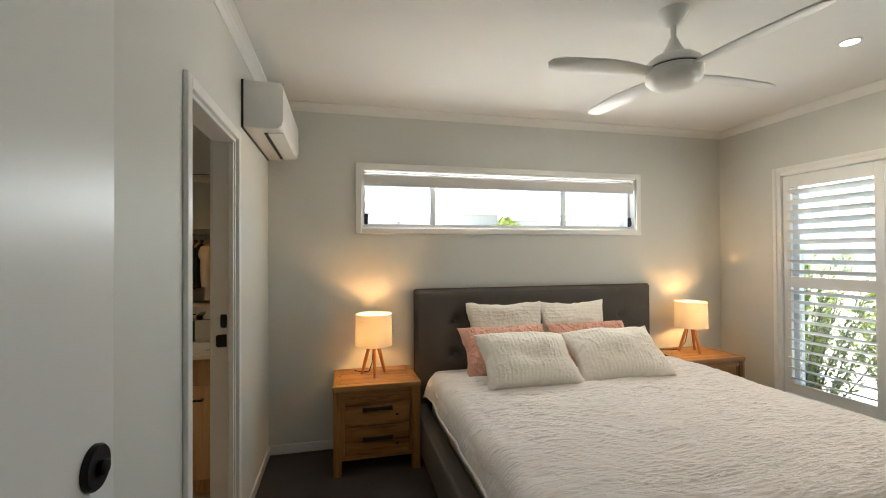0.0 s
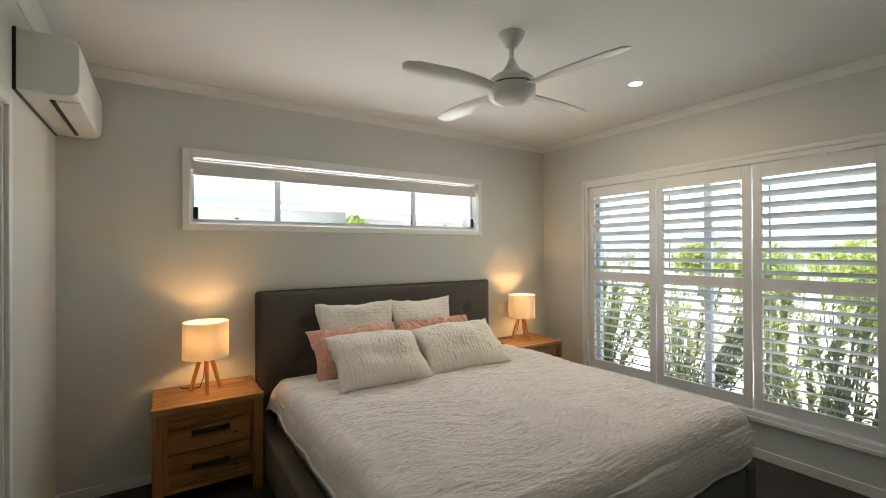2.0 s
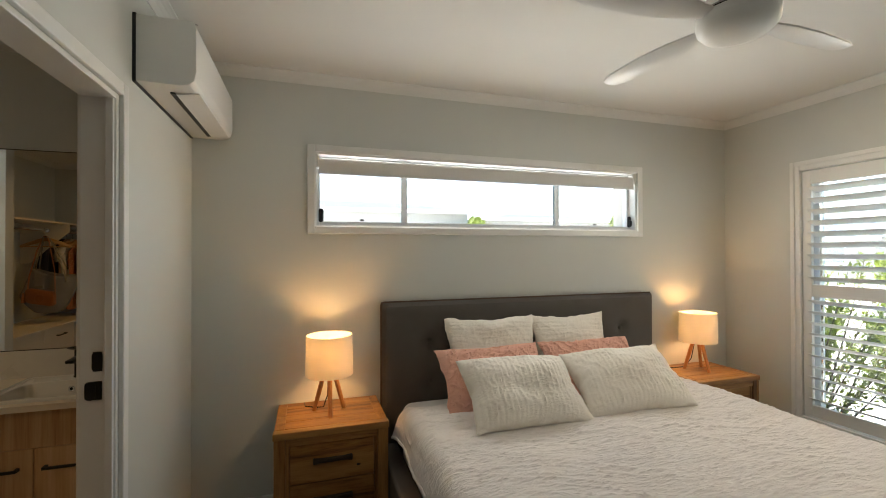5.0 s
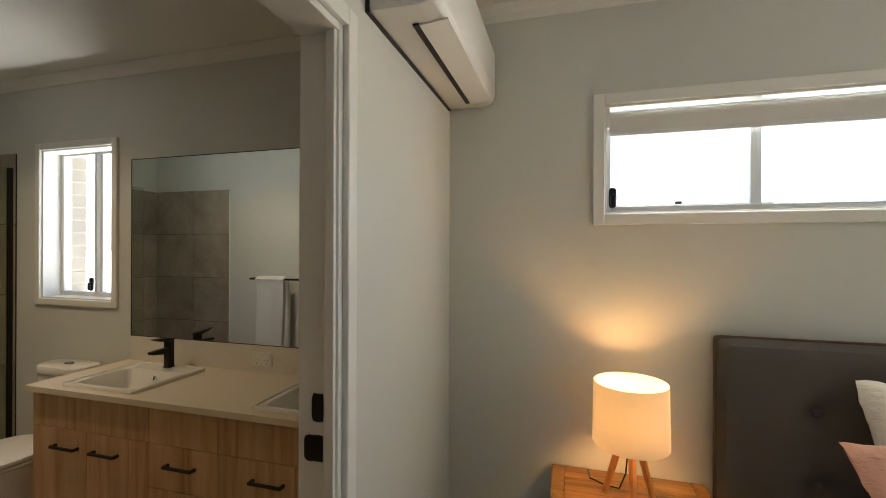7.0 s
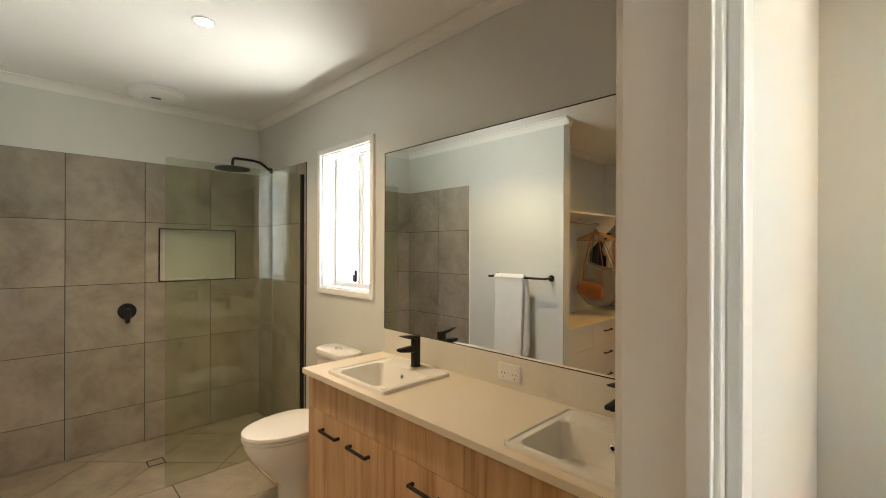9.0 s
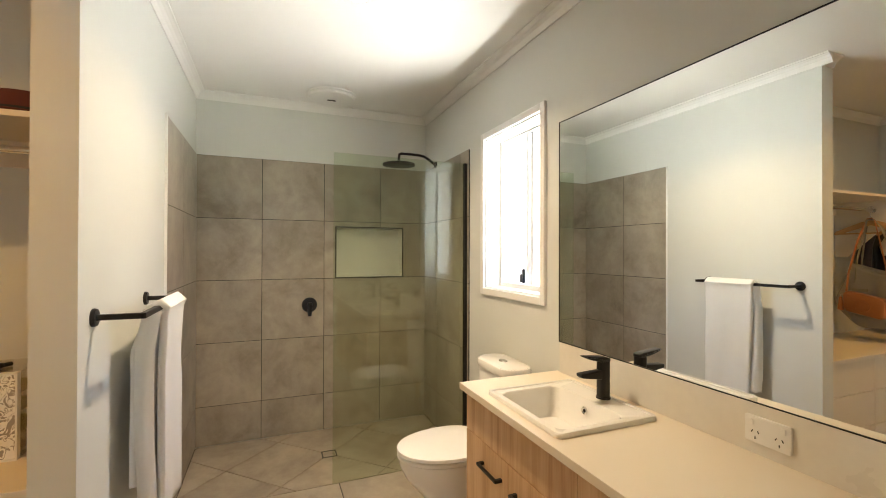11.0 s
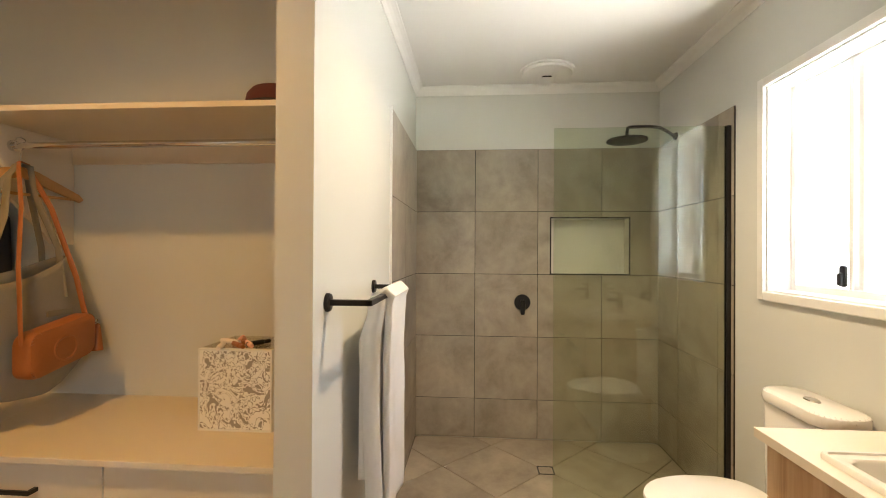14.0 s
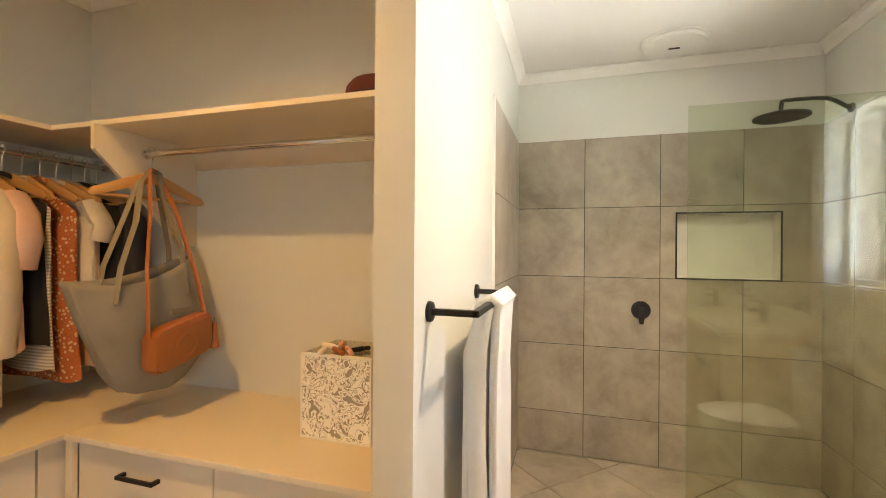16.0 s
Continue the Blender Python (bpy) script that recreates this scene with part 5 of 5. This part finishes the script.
for nm, a, b in (("hanging_rail", (-2.60, 0.632, 1.722), (-2.60, NY - 0.002, 1.722)), ("hanging_rail", (-2.78, 0.16, 1.722), (XB - 0.002, 0.16, 1.722))):
    ob = thing(nm, *a, 0, "oval chrome closet hanging rail", "hanging rail", "closet rails")
    d = Vector(b) - Vector(a)
    part("rail", tube([(0, 0, 0), d * 0.5, d], 0.0125, 14, None, 1.0), CHROME, ob, "", True)
    for e in (Vector((0, 0, 0)), d):
        q = d.normalized() * 0.012
        part("end_socket", tube([e - q * (1 if e.length else 0) * 0, e + (q if e.length == 0 else -q)], 0.02, 12), CHROME, ob, "", True)

HANGERWOOD = surface("pale_hanger_wood", (0.5, 0.28, 0.11), 0.4, spread=0.12, fine=40, relief=0.05)


def hanger(x, y, z, turn, tilt=0.0):
    """A wooden coat hanger whose hook hangs on a rail at (x, y, z); its arms run along local x."""
    ob = thing("coat_hanger", x, y, z, turn, "pale wooden coat hanger with a metal hook", "coat hanger", "coat hangers")
    ob.matrix_basis = pose(x, y, z, 0, 0, turn) @ pose(0, 0, 0, 0, tilt, 0)
    part("hook", tube([(-0.016, 0, -0.012)] + [(0.017 * math.cos(radians(a)), 0, 0.0 + 0.017 * math.sin(radians(a))) for a in (180, 140, 90, 40, 0, -30)] + [(0.004, 0, -0.03), (0, 0, -0.05), (0, 0, -0.09)], 0.0022, 6), CHROME, ob, "", True)
    part("shoulder", prism([(-0.215, -0.185), (-0.2, -0.196), (0.0, -0.125), (0.2, -0.196), (0.215, -0.185), (0.2, -0.165), (0.05, -0.098), (0.0, -0.088), (-0.05, -0.098), (-0.2, -0.165)], lambda u, v, w: (u, w - 0.008, v), 0.016, 0.004), HANGERWOOD, ob, "", True)
    part("trouser_bar", tube([(-0.195, 0, -0.185), (0.195, 0, -0.185)], 0.0055, 8), HANGERWOOD, ob, "", True)
    return ob


def garment(x, y, z, turn, length, width, sleeve, thick, material, label, category, seed):
    """Clothes on a hanger: a hollow-shouldered body with soft vertical folds and sleeves, local x across the shoulders."""
    ob = thing("garment", x, y, z, turn, label, category, "clothes on the closet rail")
    bm = bmesh.new()
    nu, nv = 28, 30
    rings = []
    for j in range(nv + 1):
        f = j / nv
        zz = -0.09 - 0.02 - length * f
        sh = min(1, 0.22 + 0.78 * (f / 0.14) ** 0.6) if f < 0.14 else 1.0
        w = width / 2 * sh * (1 - 0.10 * math.sin(min(1, f) * math.pi) + 0.05 * f)
        ring = []
        for i in range(nu):
            a = i * math.tau / nu
            fold = 1 + 0.35 * f * noise.noise(Vector((math.cos(a) * 2.2 + seed, math.sin(a) * 2.2, f * 1.5))) + 0.18 * f * math.sin(a * 5 + seed)
            yy = thick / 2 * math.sin(a) * (0.35 + 0.65 * min(1, f * 3)) * fold
            xx = w * math.copysign(abs(math.cos(a)) ** 0.7, math.cos(a)) + 0.012 * noise.noise(Vector((f * 4, a, seed)))
            drop = -0.07 * (abs(math.cos(a)) ** 1.5) * max(0, 1 - f * 5)
            ring.append(bm.verts.new((xx, yy, zz + drop + 0.008 * math.sin(a * 3 + seed) * f)))
        rings.append(ring)
    skin(bm, rings)
    part("body", bm, material, ob, "", True)
    neck = [(0.055 * math.cos(k * math.tau / 16), 0.026 * math.sin(k * math.tau / 16), -0.118 - 0.02 * math.sin(k * math.tau / 16)) for k in range(17)]
    part("collar", tube(neck, 0.009, 6), material, ob, "", True)
    if sleeve:
        for s in (-1, 1):
            pts = [(s * width * 0.42, 0, -0.19), (s * width * 0.5, 0.012, -0.26), (s * width * 0.52, 0.02, -0.19 - sleeve * 0.6), (s * width * 0.5, 0.01, -0.19 - sleeve)]
            part("sleeve", tube(pts, [0.05, 0.058, 0.055, 0.05], 12, None, 0.55), material, ob, "", True)
    return ob


def cloth(name, colour, stripe=None):
    m = surface(name, colour, 0.9, spread=0.12, big=6, fine=260, relief=0.35, depth=0.002)
    if stripe:
        n, l = m.node_tree.nodes, m.node_tree.links
        w = n.new("ShaderNodeTexWave")
        w.bands_direction, w.wave_profile = "Z", "SAW"
        w.inputs["Scale"].default_value = 26.0
        tc = n.new("ShaderNodeTexCoord")
        l.new(tc.outputs["Object"], w.inputs["Vector"])
        l.new(ramp(n, l, w.outputs["Fac"], [(0.45, colour), (0.55, stripe)]), n["Principled BSDF"].inputs["Base Color"])
    return m


def floral(name, base, a):
    m, n, l, b = nodes_of(name, 0.9)
    v = n.new("ShaderNodeTexVoronoi")
    v.inputs["Scale"].default_value = 62
    tc = n.new("ShaderNodeTexCoord")
    l.new(tc.outputs["Object"], v.inputs["Vector"])
    l.new(ramp(n, l, v.outputs["Distance"], [(0.3, a), (0.42, shade(base, 0.8)), (0.7, base)]), b.inputs["Base Color"])
    return m


CLOTHS = [("blush pink blouse on a hanger", "blouse", cloth("blush_cotton", (0.66, 0.44, 0.36)), 0.62, 0.46, 0.26, 0.09),
          ("cream long-sleeved shirt on a hanger", "shirt", cloth("cream_cotton", (0.66, 0.58, 0.47)), 0.8, 0.48, 0.55, 0.11),
          ("black sleeveless top on a hanger", "top", cloth("black_jersey", (0.012, 0.012, 0.014)), 0.62, 0.42, 0.0, 0.07),
          ("grey and white striped knit top on a hanger", "top", cloth("striped_knit", (0.66, 0.62, 0.55), (0.4, 0.37, 0.32)), 0.72, 0.42, 0.0, 0.05),
          ("orange floral dress on a hanger", "dress", floral("orange_floral", (0.48, 0.14, 0.05), (0.7, 0.45, 0.25)), 0.78, 0.43, 0.0, 0.06),
          ("cream ruffled blouse on a hanger", "blouse", cloth("ivory_crepe", (0.68, 0.62, 0.52)), 0.6, 0.43, 0.16, 0.07),
          ("peach linen dress on a hanger", "dress", cloth("peach_linen", (0.6, 0.4, 0.27)), 0.75, 0.42, 0.0, 0.07),
          ("dark navy jacket on a hanger", "jacket", cloth("navy_wool", (0.03, 0.03, 0.045)), 0.66, 0.44, 0.5, 0.08)]
ORDER = [7, 2, 6, 5, 4, 3, 2, 0, 1, 1, 0, 7, 2, 5, 1, 4, 7, 0, 3, 6, 1, 2, 5]
for i, k in enumerate(ORDER):
    lab, cat, mt, ln, wd, sl, th = CLOTHS[k]
    gx = -2.745 + 0.05 * i + 0.001 * i * i
    rt = 90 + 7 * math.sin(i * 2.3)
    hanger(gx, 0.16, 1.733, rt)
    garment(gx, 0.16, 1.735, rt, ln, wd, sl, th, mt, lab, cat, i * 1.7)

# tote and handbag on a hanger at the end of the back rail
hanger(-2.60, 0.663, 1.735, 172)
FELT = surface("grey_felt", (0.27, 0.255, 0.23), 0.95, spread=0.1, big=8, fine=400, relief=0.5, depth=0.003)
STRAPGREY = surface("grey_webbing", (0.22, 0.2, 0.16), 0.9, spread=0.08, fine=300, relief=0.4)
TAN = surface("tan_leather", (0.34, 0.115, 0.033), 0.45, spread=0.12, big=8, fine=160, relief=0.25)

tote = thing("tote_bag", -2.46, 0.765, 0.0, 180, "large grey felt tote bag hanging from a hanger", "tote bag")
bm = bmesh.new()
rings = []
for j in range(17):
    f = j / 16
    left, right = -0.06 - 0.17 * f ** 0.75, 0.2 + 0.11 * math.sin(min(1, f * 2.5) * math.pi / 2) - 0.16 * max(0, f - 0.35)
    low, high = 0.865, 1.29
    dep = 0.07 * (1 - 0.4 * f) * (0.5 + 0.5 * min(1, f * 5))
    ring = []
    for i in range(40):
        a = i * math.tau / 40
        c, s = math.cos(a), math.sin(a)
        k = 0.5 + 0.5 * math.copysign(abs(c) ** 0.8, c)
        wob = 0.016 * noise.noise(Vector((c * 2, s * 2, f * 2.5)))
        sag = 0.05 * (1 - k) * f + 0.03 * (1 - f) * (1 - c * c) - 0.02 * k * f + 0.05 * f * math.sin(k * math.pi) * (1 if s < 0 else 0.6)
        ring.append(bm.verts.new((left + (right - left) * k + wob, dep * math.copysign(abs(s) ** 0.7, s) + wob, low + (high - low) * f - sag + 0.02)))
    rings.append(ring)
skin(bm, rings, False)
bm.faces.new(rings[0][::-1])
body = part("body", bm, FELT, tote, "", True)
sm = body.modifiers.new("thickness", "SOLIDIFY")
sm.thickness, sm.offset = 0.006, -1
for o in (-0.04, 0.04):
    k = 0.09 + 0.2 * o
    part("strap", tube([(-0.1, o, 1.18), (-0.08, o, 1.30), (-0.01, o * 0.8 + 0.02, 1.45), (0.08, k, 1.6), (0.12, k, 1.652), (0.155, k, 1.65), (0.17, k, 1.55), (0.17, o * 0.8 + 0.02, 1.36), (0.17, o, 1.18)], 0.014, 8, None, 0.2), STRAPGREY, tote, "wide grey webbing strap", True)
part("stitched_word", boxes((0.09, 0.18, -0.062, -0.054, 1.12, 1.14)), STRAPGREY, tote, "small pale stitched mark")

purse = thing("handbag", -2.545, 0.865, 0.0, 180, "tan leather camera-style handbag with a tassel and long strap", "handbag")
part("body", prism(rounded(0.235, 0.15, 0.035, 5), lambda u, v, w: (u, w - 0.035, v + 1.03 + 0.2 * u), 0.07, 0.012), TAN, purse, "", True)
part("emblem", lathe([(0.034, 0.0), (0.037, 0.0025), (0.041, 0.0025), (0.044, 0.0)], 26, None, pose(0.0, -0.035, 1.02, 90, 0, 0)), TAN, purse, "embossed ring", True)
part("zip", tube([(-0.1, -0.02, 1.07), (0.0, -0.02, 1.097), (0.1, -0.02, 1.117)], 0.004, 6), CHROME, purse)
part("strap", tube([(-0.112, 0.0, 1.0), (-0.118, 0.0, 1.1), (-0.1, 0.03, 1.3), (-0.04, 0.09, 1.5), (0.02, 0.17, 1.64), (0.045, 0.2, 1.662), (0.075, 0.2, 1.655), (0.1, 0.13, 1.5), (0.12, 0.05, 1.25), (0.112, 0.0, 1.09)], 0.009, 8, None, 0.3), TAN, purse, "long tan leather strap", True)
part("tassel", lathe([(0.0, 0.0), (0.008, -0.004), (0.012, -0.03), (0.019, -0.1), (0.0, -0.1)], 14, None, pose(0.135, -0.02, 1.08)), TAN, purse, "tan leather tassel", True)
part("ring", lathe([(0.006, -0.002), (0.009, 0.0), (0.006, 0.002)], 12, None, pose(0.13, -0.02, 1.09, 90, 0, 0)), CHROME, purse)

# hat on the shelf
HATFELT = surface("burgundy_felt", (0.09, 0.02, 0.018), 0.9, spread=0.12, fine=300, relief=0.3)
hat = thing("felt_hat", -2.60, 1.612, 1.81, 0, "burgundy felt hat lying on the closet shelf", "hat")
part("brim", lathe([(0.0, 0.004), (0.1, 0.004), (0.115, 0.01), (0.122, 0.016), (0.119, 0.018), (0.1, 0.009), (0.0, 0.009)], 36), HATFELT, hat, "", True)
part("crown", lathe([(0.093, 0.008), (0.096, 0.03), (0.09, 0.065), (0.075, 0.085), (0.04, 0.09), (0.0, 0.078)], 32, None, Matrix.Diagonal((1.0, 1.15, 1, 1))), HATFELT, hat, "", True)
part("band", lathe([(0.0945, 0.012), (0.0975, 0.012), (0.0985, 0.03), (0.0955, 0.03)], 32, None, Matrix.Diagonal((1.0, 1.15, 1, 1))), BLACK, hat, "", True)

# lace-patterned drawer box
LACE, ln_, ll, lb = nodes_of("white_lace_print", 0.4)
lv = coords(ln_, ll, (1, 1, 1))
vor = ln_.new("ShaderNodeTexVoronoi")
vor.feature, vor.inputs["Scale"].default_value = "DISTANCE_TO_EDGE", 58
big_scroll = noise_node(ln_, ll, lv, 15, 1.5, 0.5, 2.6)
ll.new(lv, vor.inputs["Vector"])
mixer = ln_.new("ShaderNodeMath")
mixer.operation = "MULTIPLY_ADD"
mixer.inputs[1].default_value = 0.32
ll.new(vor.outputs["Distance"], mixer.inputs[0])
ll.new(big_scroll, mixer.inputs[2])
LACEGREY, LACEWHITE = (0.33, 0.3, 0.26), (0.86, 0.85, 0.81)
ll.new(ramp(ln_, ll, mixer.outputs[0], [(0.44, LACEGREY), (0.45, LACEWHITE), (0.535, LACEWHITE), (0.545, LACEGREY), (0.575, LACEGREY), (0.585, LACEWHITE)]), lb.inputs["Base Color"])
ACRYLIC = clear("clear_acrylic", (0.93, 0.9, 0.84))
organiser = thing("makeup_organiser", -2.555, 1.50, 0.76, 90, "clear cosmetic drawer box with a white lace-print front", "drawer box")
part("front", box(-0.122, 0.122, -0.018, -0.012, 0.006, 0.262, 0.001), LACE, organiser, "white lace-print panel")
part("front_frame", boxes((-0.125, -0.12, -0.02, 0.0, 0, 0.268), (0.12, 0.125, -0.02, 0.0, 0, 0.268), (-0.12, 0.12, -0.02, 0.0, 0, 0.006), (-0.12, 0.12, -0.02, 0.0, 0.262, 0.268)), PLASTIC, organiser, "white border")
part("case", boxes((-0.125, -0.122, 0.0, 0.2, 0, 0.268), (0.122, 0.125, 0.0, 0.2, 0, 0.268), (-0.122, 0.122, 0.0, 0.2, 0, 0.003), (-0.122, 0.122, 0.0, 0.2, 0.265, 0.268)), ACRYLIC, organiser)
for k in range(4):
    part("drawer", boxes((-0.118, 0.118, 0.002, 0.195, 0.012 + 0.062 * k, 0.016 + 0.062 * k), (-0.118, 0.118, 0.0, 0.005, 0.012 + 0.062 * k, 0.05 + 0.062 * k)), STRAPGREY if k % 2 else LINEN, organiser)
rnd = random.Random(4)
for k in range(7):
    c = thing("cosmetic_tube", -2.66 + 0.018 * k, 1.42 + 0.13 * rnd.random(), 1.036, rnd.uniform(0, 180), "small cosmetic tube lying on the drawer box", "cosmetic", "cosmetics on the box")
    part("tube", tube([(-0.035, 0, 0), (0.02, 0, 0), (0.022, 0, 0), (0.045, 0, 0)], [0.008, 0.009, 0.007, 0.007], 10), (PINK, TAN, LINEN, BLACK)[k % 4], c, "", True)

# ---- tiles ----
def cut_polygon(poly, inside):
    """Clip a polygon by half-planes (a, b, c): a*x + b*y <= c."""
    for a, b, c in inside:
        out = []
        for i, p in enumerate(poly):
            q = poly[(i + 1) % len(poly)]
            dp, dq = a * p[0] + b * p[1] - c, a * q[0] + b * q[1] - c
            if dp <= 0:
                out.append(p)
            if dp * dq < 0:
                k = dp / (dp - dq)
                out.append((p[0] + (q[0] - p[0]) * k, p[1] + (q[1] - p[1]) * k))
        poly = out
        if len(poly) < 3:
            return []
    return poly


def tile_piece(poly, place, depth, parent, material=None):
    cx, cy = sum(p[0] for p in poly) / len(poly), sum(p[1] for p in poly) / len(poly)
    own = bmesh.new()
    shrink = [(cx + (x - cx), cy + (y - cy)) for x, y in poly]
    a = [own.verts.new(place(u, v, 0)) for u, v in shrink]
    b = [own.verts.new(place(u, v, depth - 0.0012)) for u, v in shrink]
    r = max(0.02, min(math.hypot(u - cx, v - cy) for u, v in shrink))
    c = [own.verts.new(place(cx + (u - cx) * (1 - 0.0016 / r), cy + (v - cy) * (1 - 0.0016 / r), depth)) for u, v in shrink]
    for lo, hi in ((a, b), (b, c)):
        for i in range(len(a)):
            j = (i + 1) % len(a)
            own.faces.new((lo[i], lo[j], hi[j], hi[i]))
    own.faces.new(c)
    part("tile", own, material or TILE, parent)


def rect(u0, u1, v0, v1, holes=()):
    """The rectangle less any axis-aligned holes, as rectangles."""
    todo = [(u0, u1, v0, v1)]
    for h0, h1, g0, g1 in holes:
        nxt = []
        for a, b, c, d in todo:
            if h1 <= a or h0 >= b or g1 <= c or g0 >= d:
                nxt.append((a, b, c, d))
                continue
            if a < h0: nxt.append((a, h0, c, d))
            if b > h1: nxt.append((h1, b, c, d))
            m0, m1 = max(a, h0), min(b, h1)
            if c < g0: nxt.append((m0, m1, c, g0))
            if d > g1: nxt.append((m0, m1, g1, d))
        todo = nxt
    return [t for t in todo if t[1] - t[0] > 0.006 and t[3] - t[2] > 0.006]


def tiled_wall(name, u_cuts, v_cuts, place, back, label, holes=()):
    """Tiles between the cuts, proud of a thin bed of grout."""
    bed_bm = bmesh.new()
    for a, b, c, d in rect(u_cuts[0], u_cuts[-1], v_cuts[0], v_cuts[-1], holes):
        pts = [place(u, v, w) for u in (a, b) for v in (c, d) for w in (0.0, 0.0065)]
        xs, ys, zs = zip(*pts)
        box(min(xs), max(xs), min(ys), max(ys), min(zs), max(zs), 0, bed_bm)
    ob = structure(name, bed_bm, GROUT, label, "tiled wall")
    g = 0.002
    for a, b in zip(u_cuts, u_cuts[1:]):
        for c, d in zip(v_cuts, v_cuts[1:]):
            for p, q, r, s in rect(a + g, b - g, c + g, d - g, holes):
                tile_piece([(p, r), (q, r), (q, s), (p, s)], lambda u, v, w: place(u, v, 0.0025 + w), 0.0075, ob)
    return ob


P = 0.453
ZC = [0.0, 2.094 - 4 * P, 2.094 - 3 * P, 2.094 - 2 * P, 2.094 - P, 2.094]
tiled_wall("tiles_shower_back", [YT, 2.285, 2.737, 3.188, YW], ZC, lambda u, v, w: (XT + w, u, v), 0, "grey cement-look tiles behind the shower", [(2.83, 3.377, 1.196, 1.592)])
tiled_wall("tiles_shower_right", [XT + 0.01, -4.03, -3.577, -3.44], ZC, lambda u, v, w: (u, YW - w, v), 0, "grey cement-look tiles beside the toilet window")
tiled_wall("tiles_shower_side", [XT + 0.01, -3.82, -3.367], ZC, lambda u, v, w: (u, YT + w, v), 0, "grey cement-look tiles on the shower's side wall")
structure("trim_tile_edge", box(-3.367, -3.361, YT, YT + 0.0125, 0.0, 2.1, 0.001), TRIM, "thin white trim at the edge of the tiles", "trim")
niche = structure("niche", boxes((XT - 0.098, XT - 0.09, 2.832, 3.375, 1.198, 1.59)), NICHE, "recessed shower niche with pale tiles", "niche")
part("niche_edge", boxes((XT - 0.09, XT + 0.012, 2.826, 2.832, 1.19, 1.598), (XT - 0.09, XT + 0.012, 3.375, 3.381, 1.19, 1.598), (XT - 0.09, XT + 0.012, 2.832, 3.375, 1.19, 1.198), (XT - 0.09, XT + 0.012, 2.832, 3.375, 1.59, 1.598)), NICHE, niche, "pale tile lining")
part("niche_trim", boxes((XT + 0.0122, XT + 0.014, 2.822, 2.832, 1.186, 1.602), (XT + 0.0122, XT + 0.014, 3.375, 3.385, 1.186, 1.602), (XT + 0.0122, XT + 0.014, 2.832, 3.375, 1.186, 1.196), (XT + 0.0122, XT + 0.014, 2.832, 3.375, 1.592, 1.602)), BLACK, niche, "thin dark edge trim")

# floor tiles: diagonal falls in the shower, square grid outside
floor_tiles = structure("tiles_bathroom_floor", boxes((XT + 0.01, XB + 0.02, YT + 0.01, YW, -0.0095, -0.006), (NX, XB + 0.02, 0.7, YT + 0.01, -0.0095, -0.006)), GROUT, "grey cement-look floor tiles with dark joints", "tiled floor")
flat = lambda u, v, w: (u, v, -0.0085 + w)
e = 0.003
root = 0.64 / math.sqrt(2)
for i in range(-4, 5):
    for j in range(-4, 5):
        def uv(a, b):
            s, d = -1.153 + 0.64 * a, -6.607 + 0.64 * b
            return ((s + d) / 2, (s - d) / 2)
        q = 0.0062
        poly = [uv(i + q, j + q), uv(i + 1 - q, j + q), uv(i + 1 - q, j + 1 - q), uv(i + q, j + 1 - q)]
        poly = cut_polygon(poly, [(-1, 0, -(XT + 0.012)), (1, 0, GX - 0.012), (0, -1, -(YT + 0.012)), (0, 1, YW - 0.012)])
        if len(poly) >= 3:
            tile_piece(poly, flat, 0.0085, floor_tiles)
xs = [GX - 0.009] + [GX + P * k for k in range(1, 7)] + [XB + 0.02]
ys = [0.7, 0.925, 1.378, 1.831, 2.284, 2.737, 3.19, YW]
for a, b in zip(xs, xs[1:]):
    for c, d in zip(ys, ys[1:]):
        lo = max(c, YT + 0.012) if a < NX else c
        if d - lo > 0.01:
            x0 = max(a, NX) if d < YT else a
            if b - x0 > 0.01:
                tile_piece([(x0 + e, lo + e), (b - e, lo + e), (b - e, d - e), (x0 + e, d - e)], flat, 0.0085, floor_tiles)
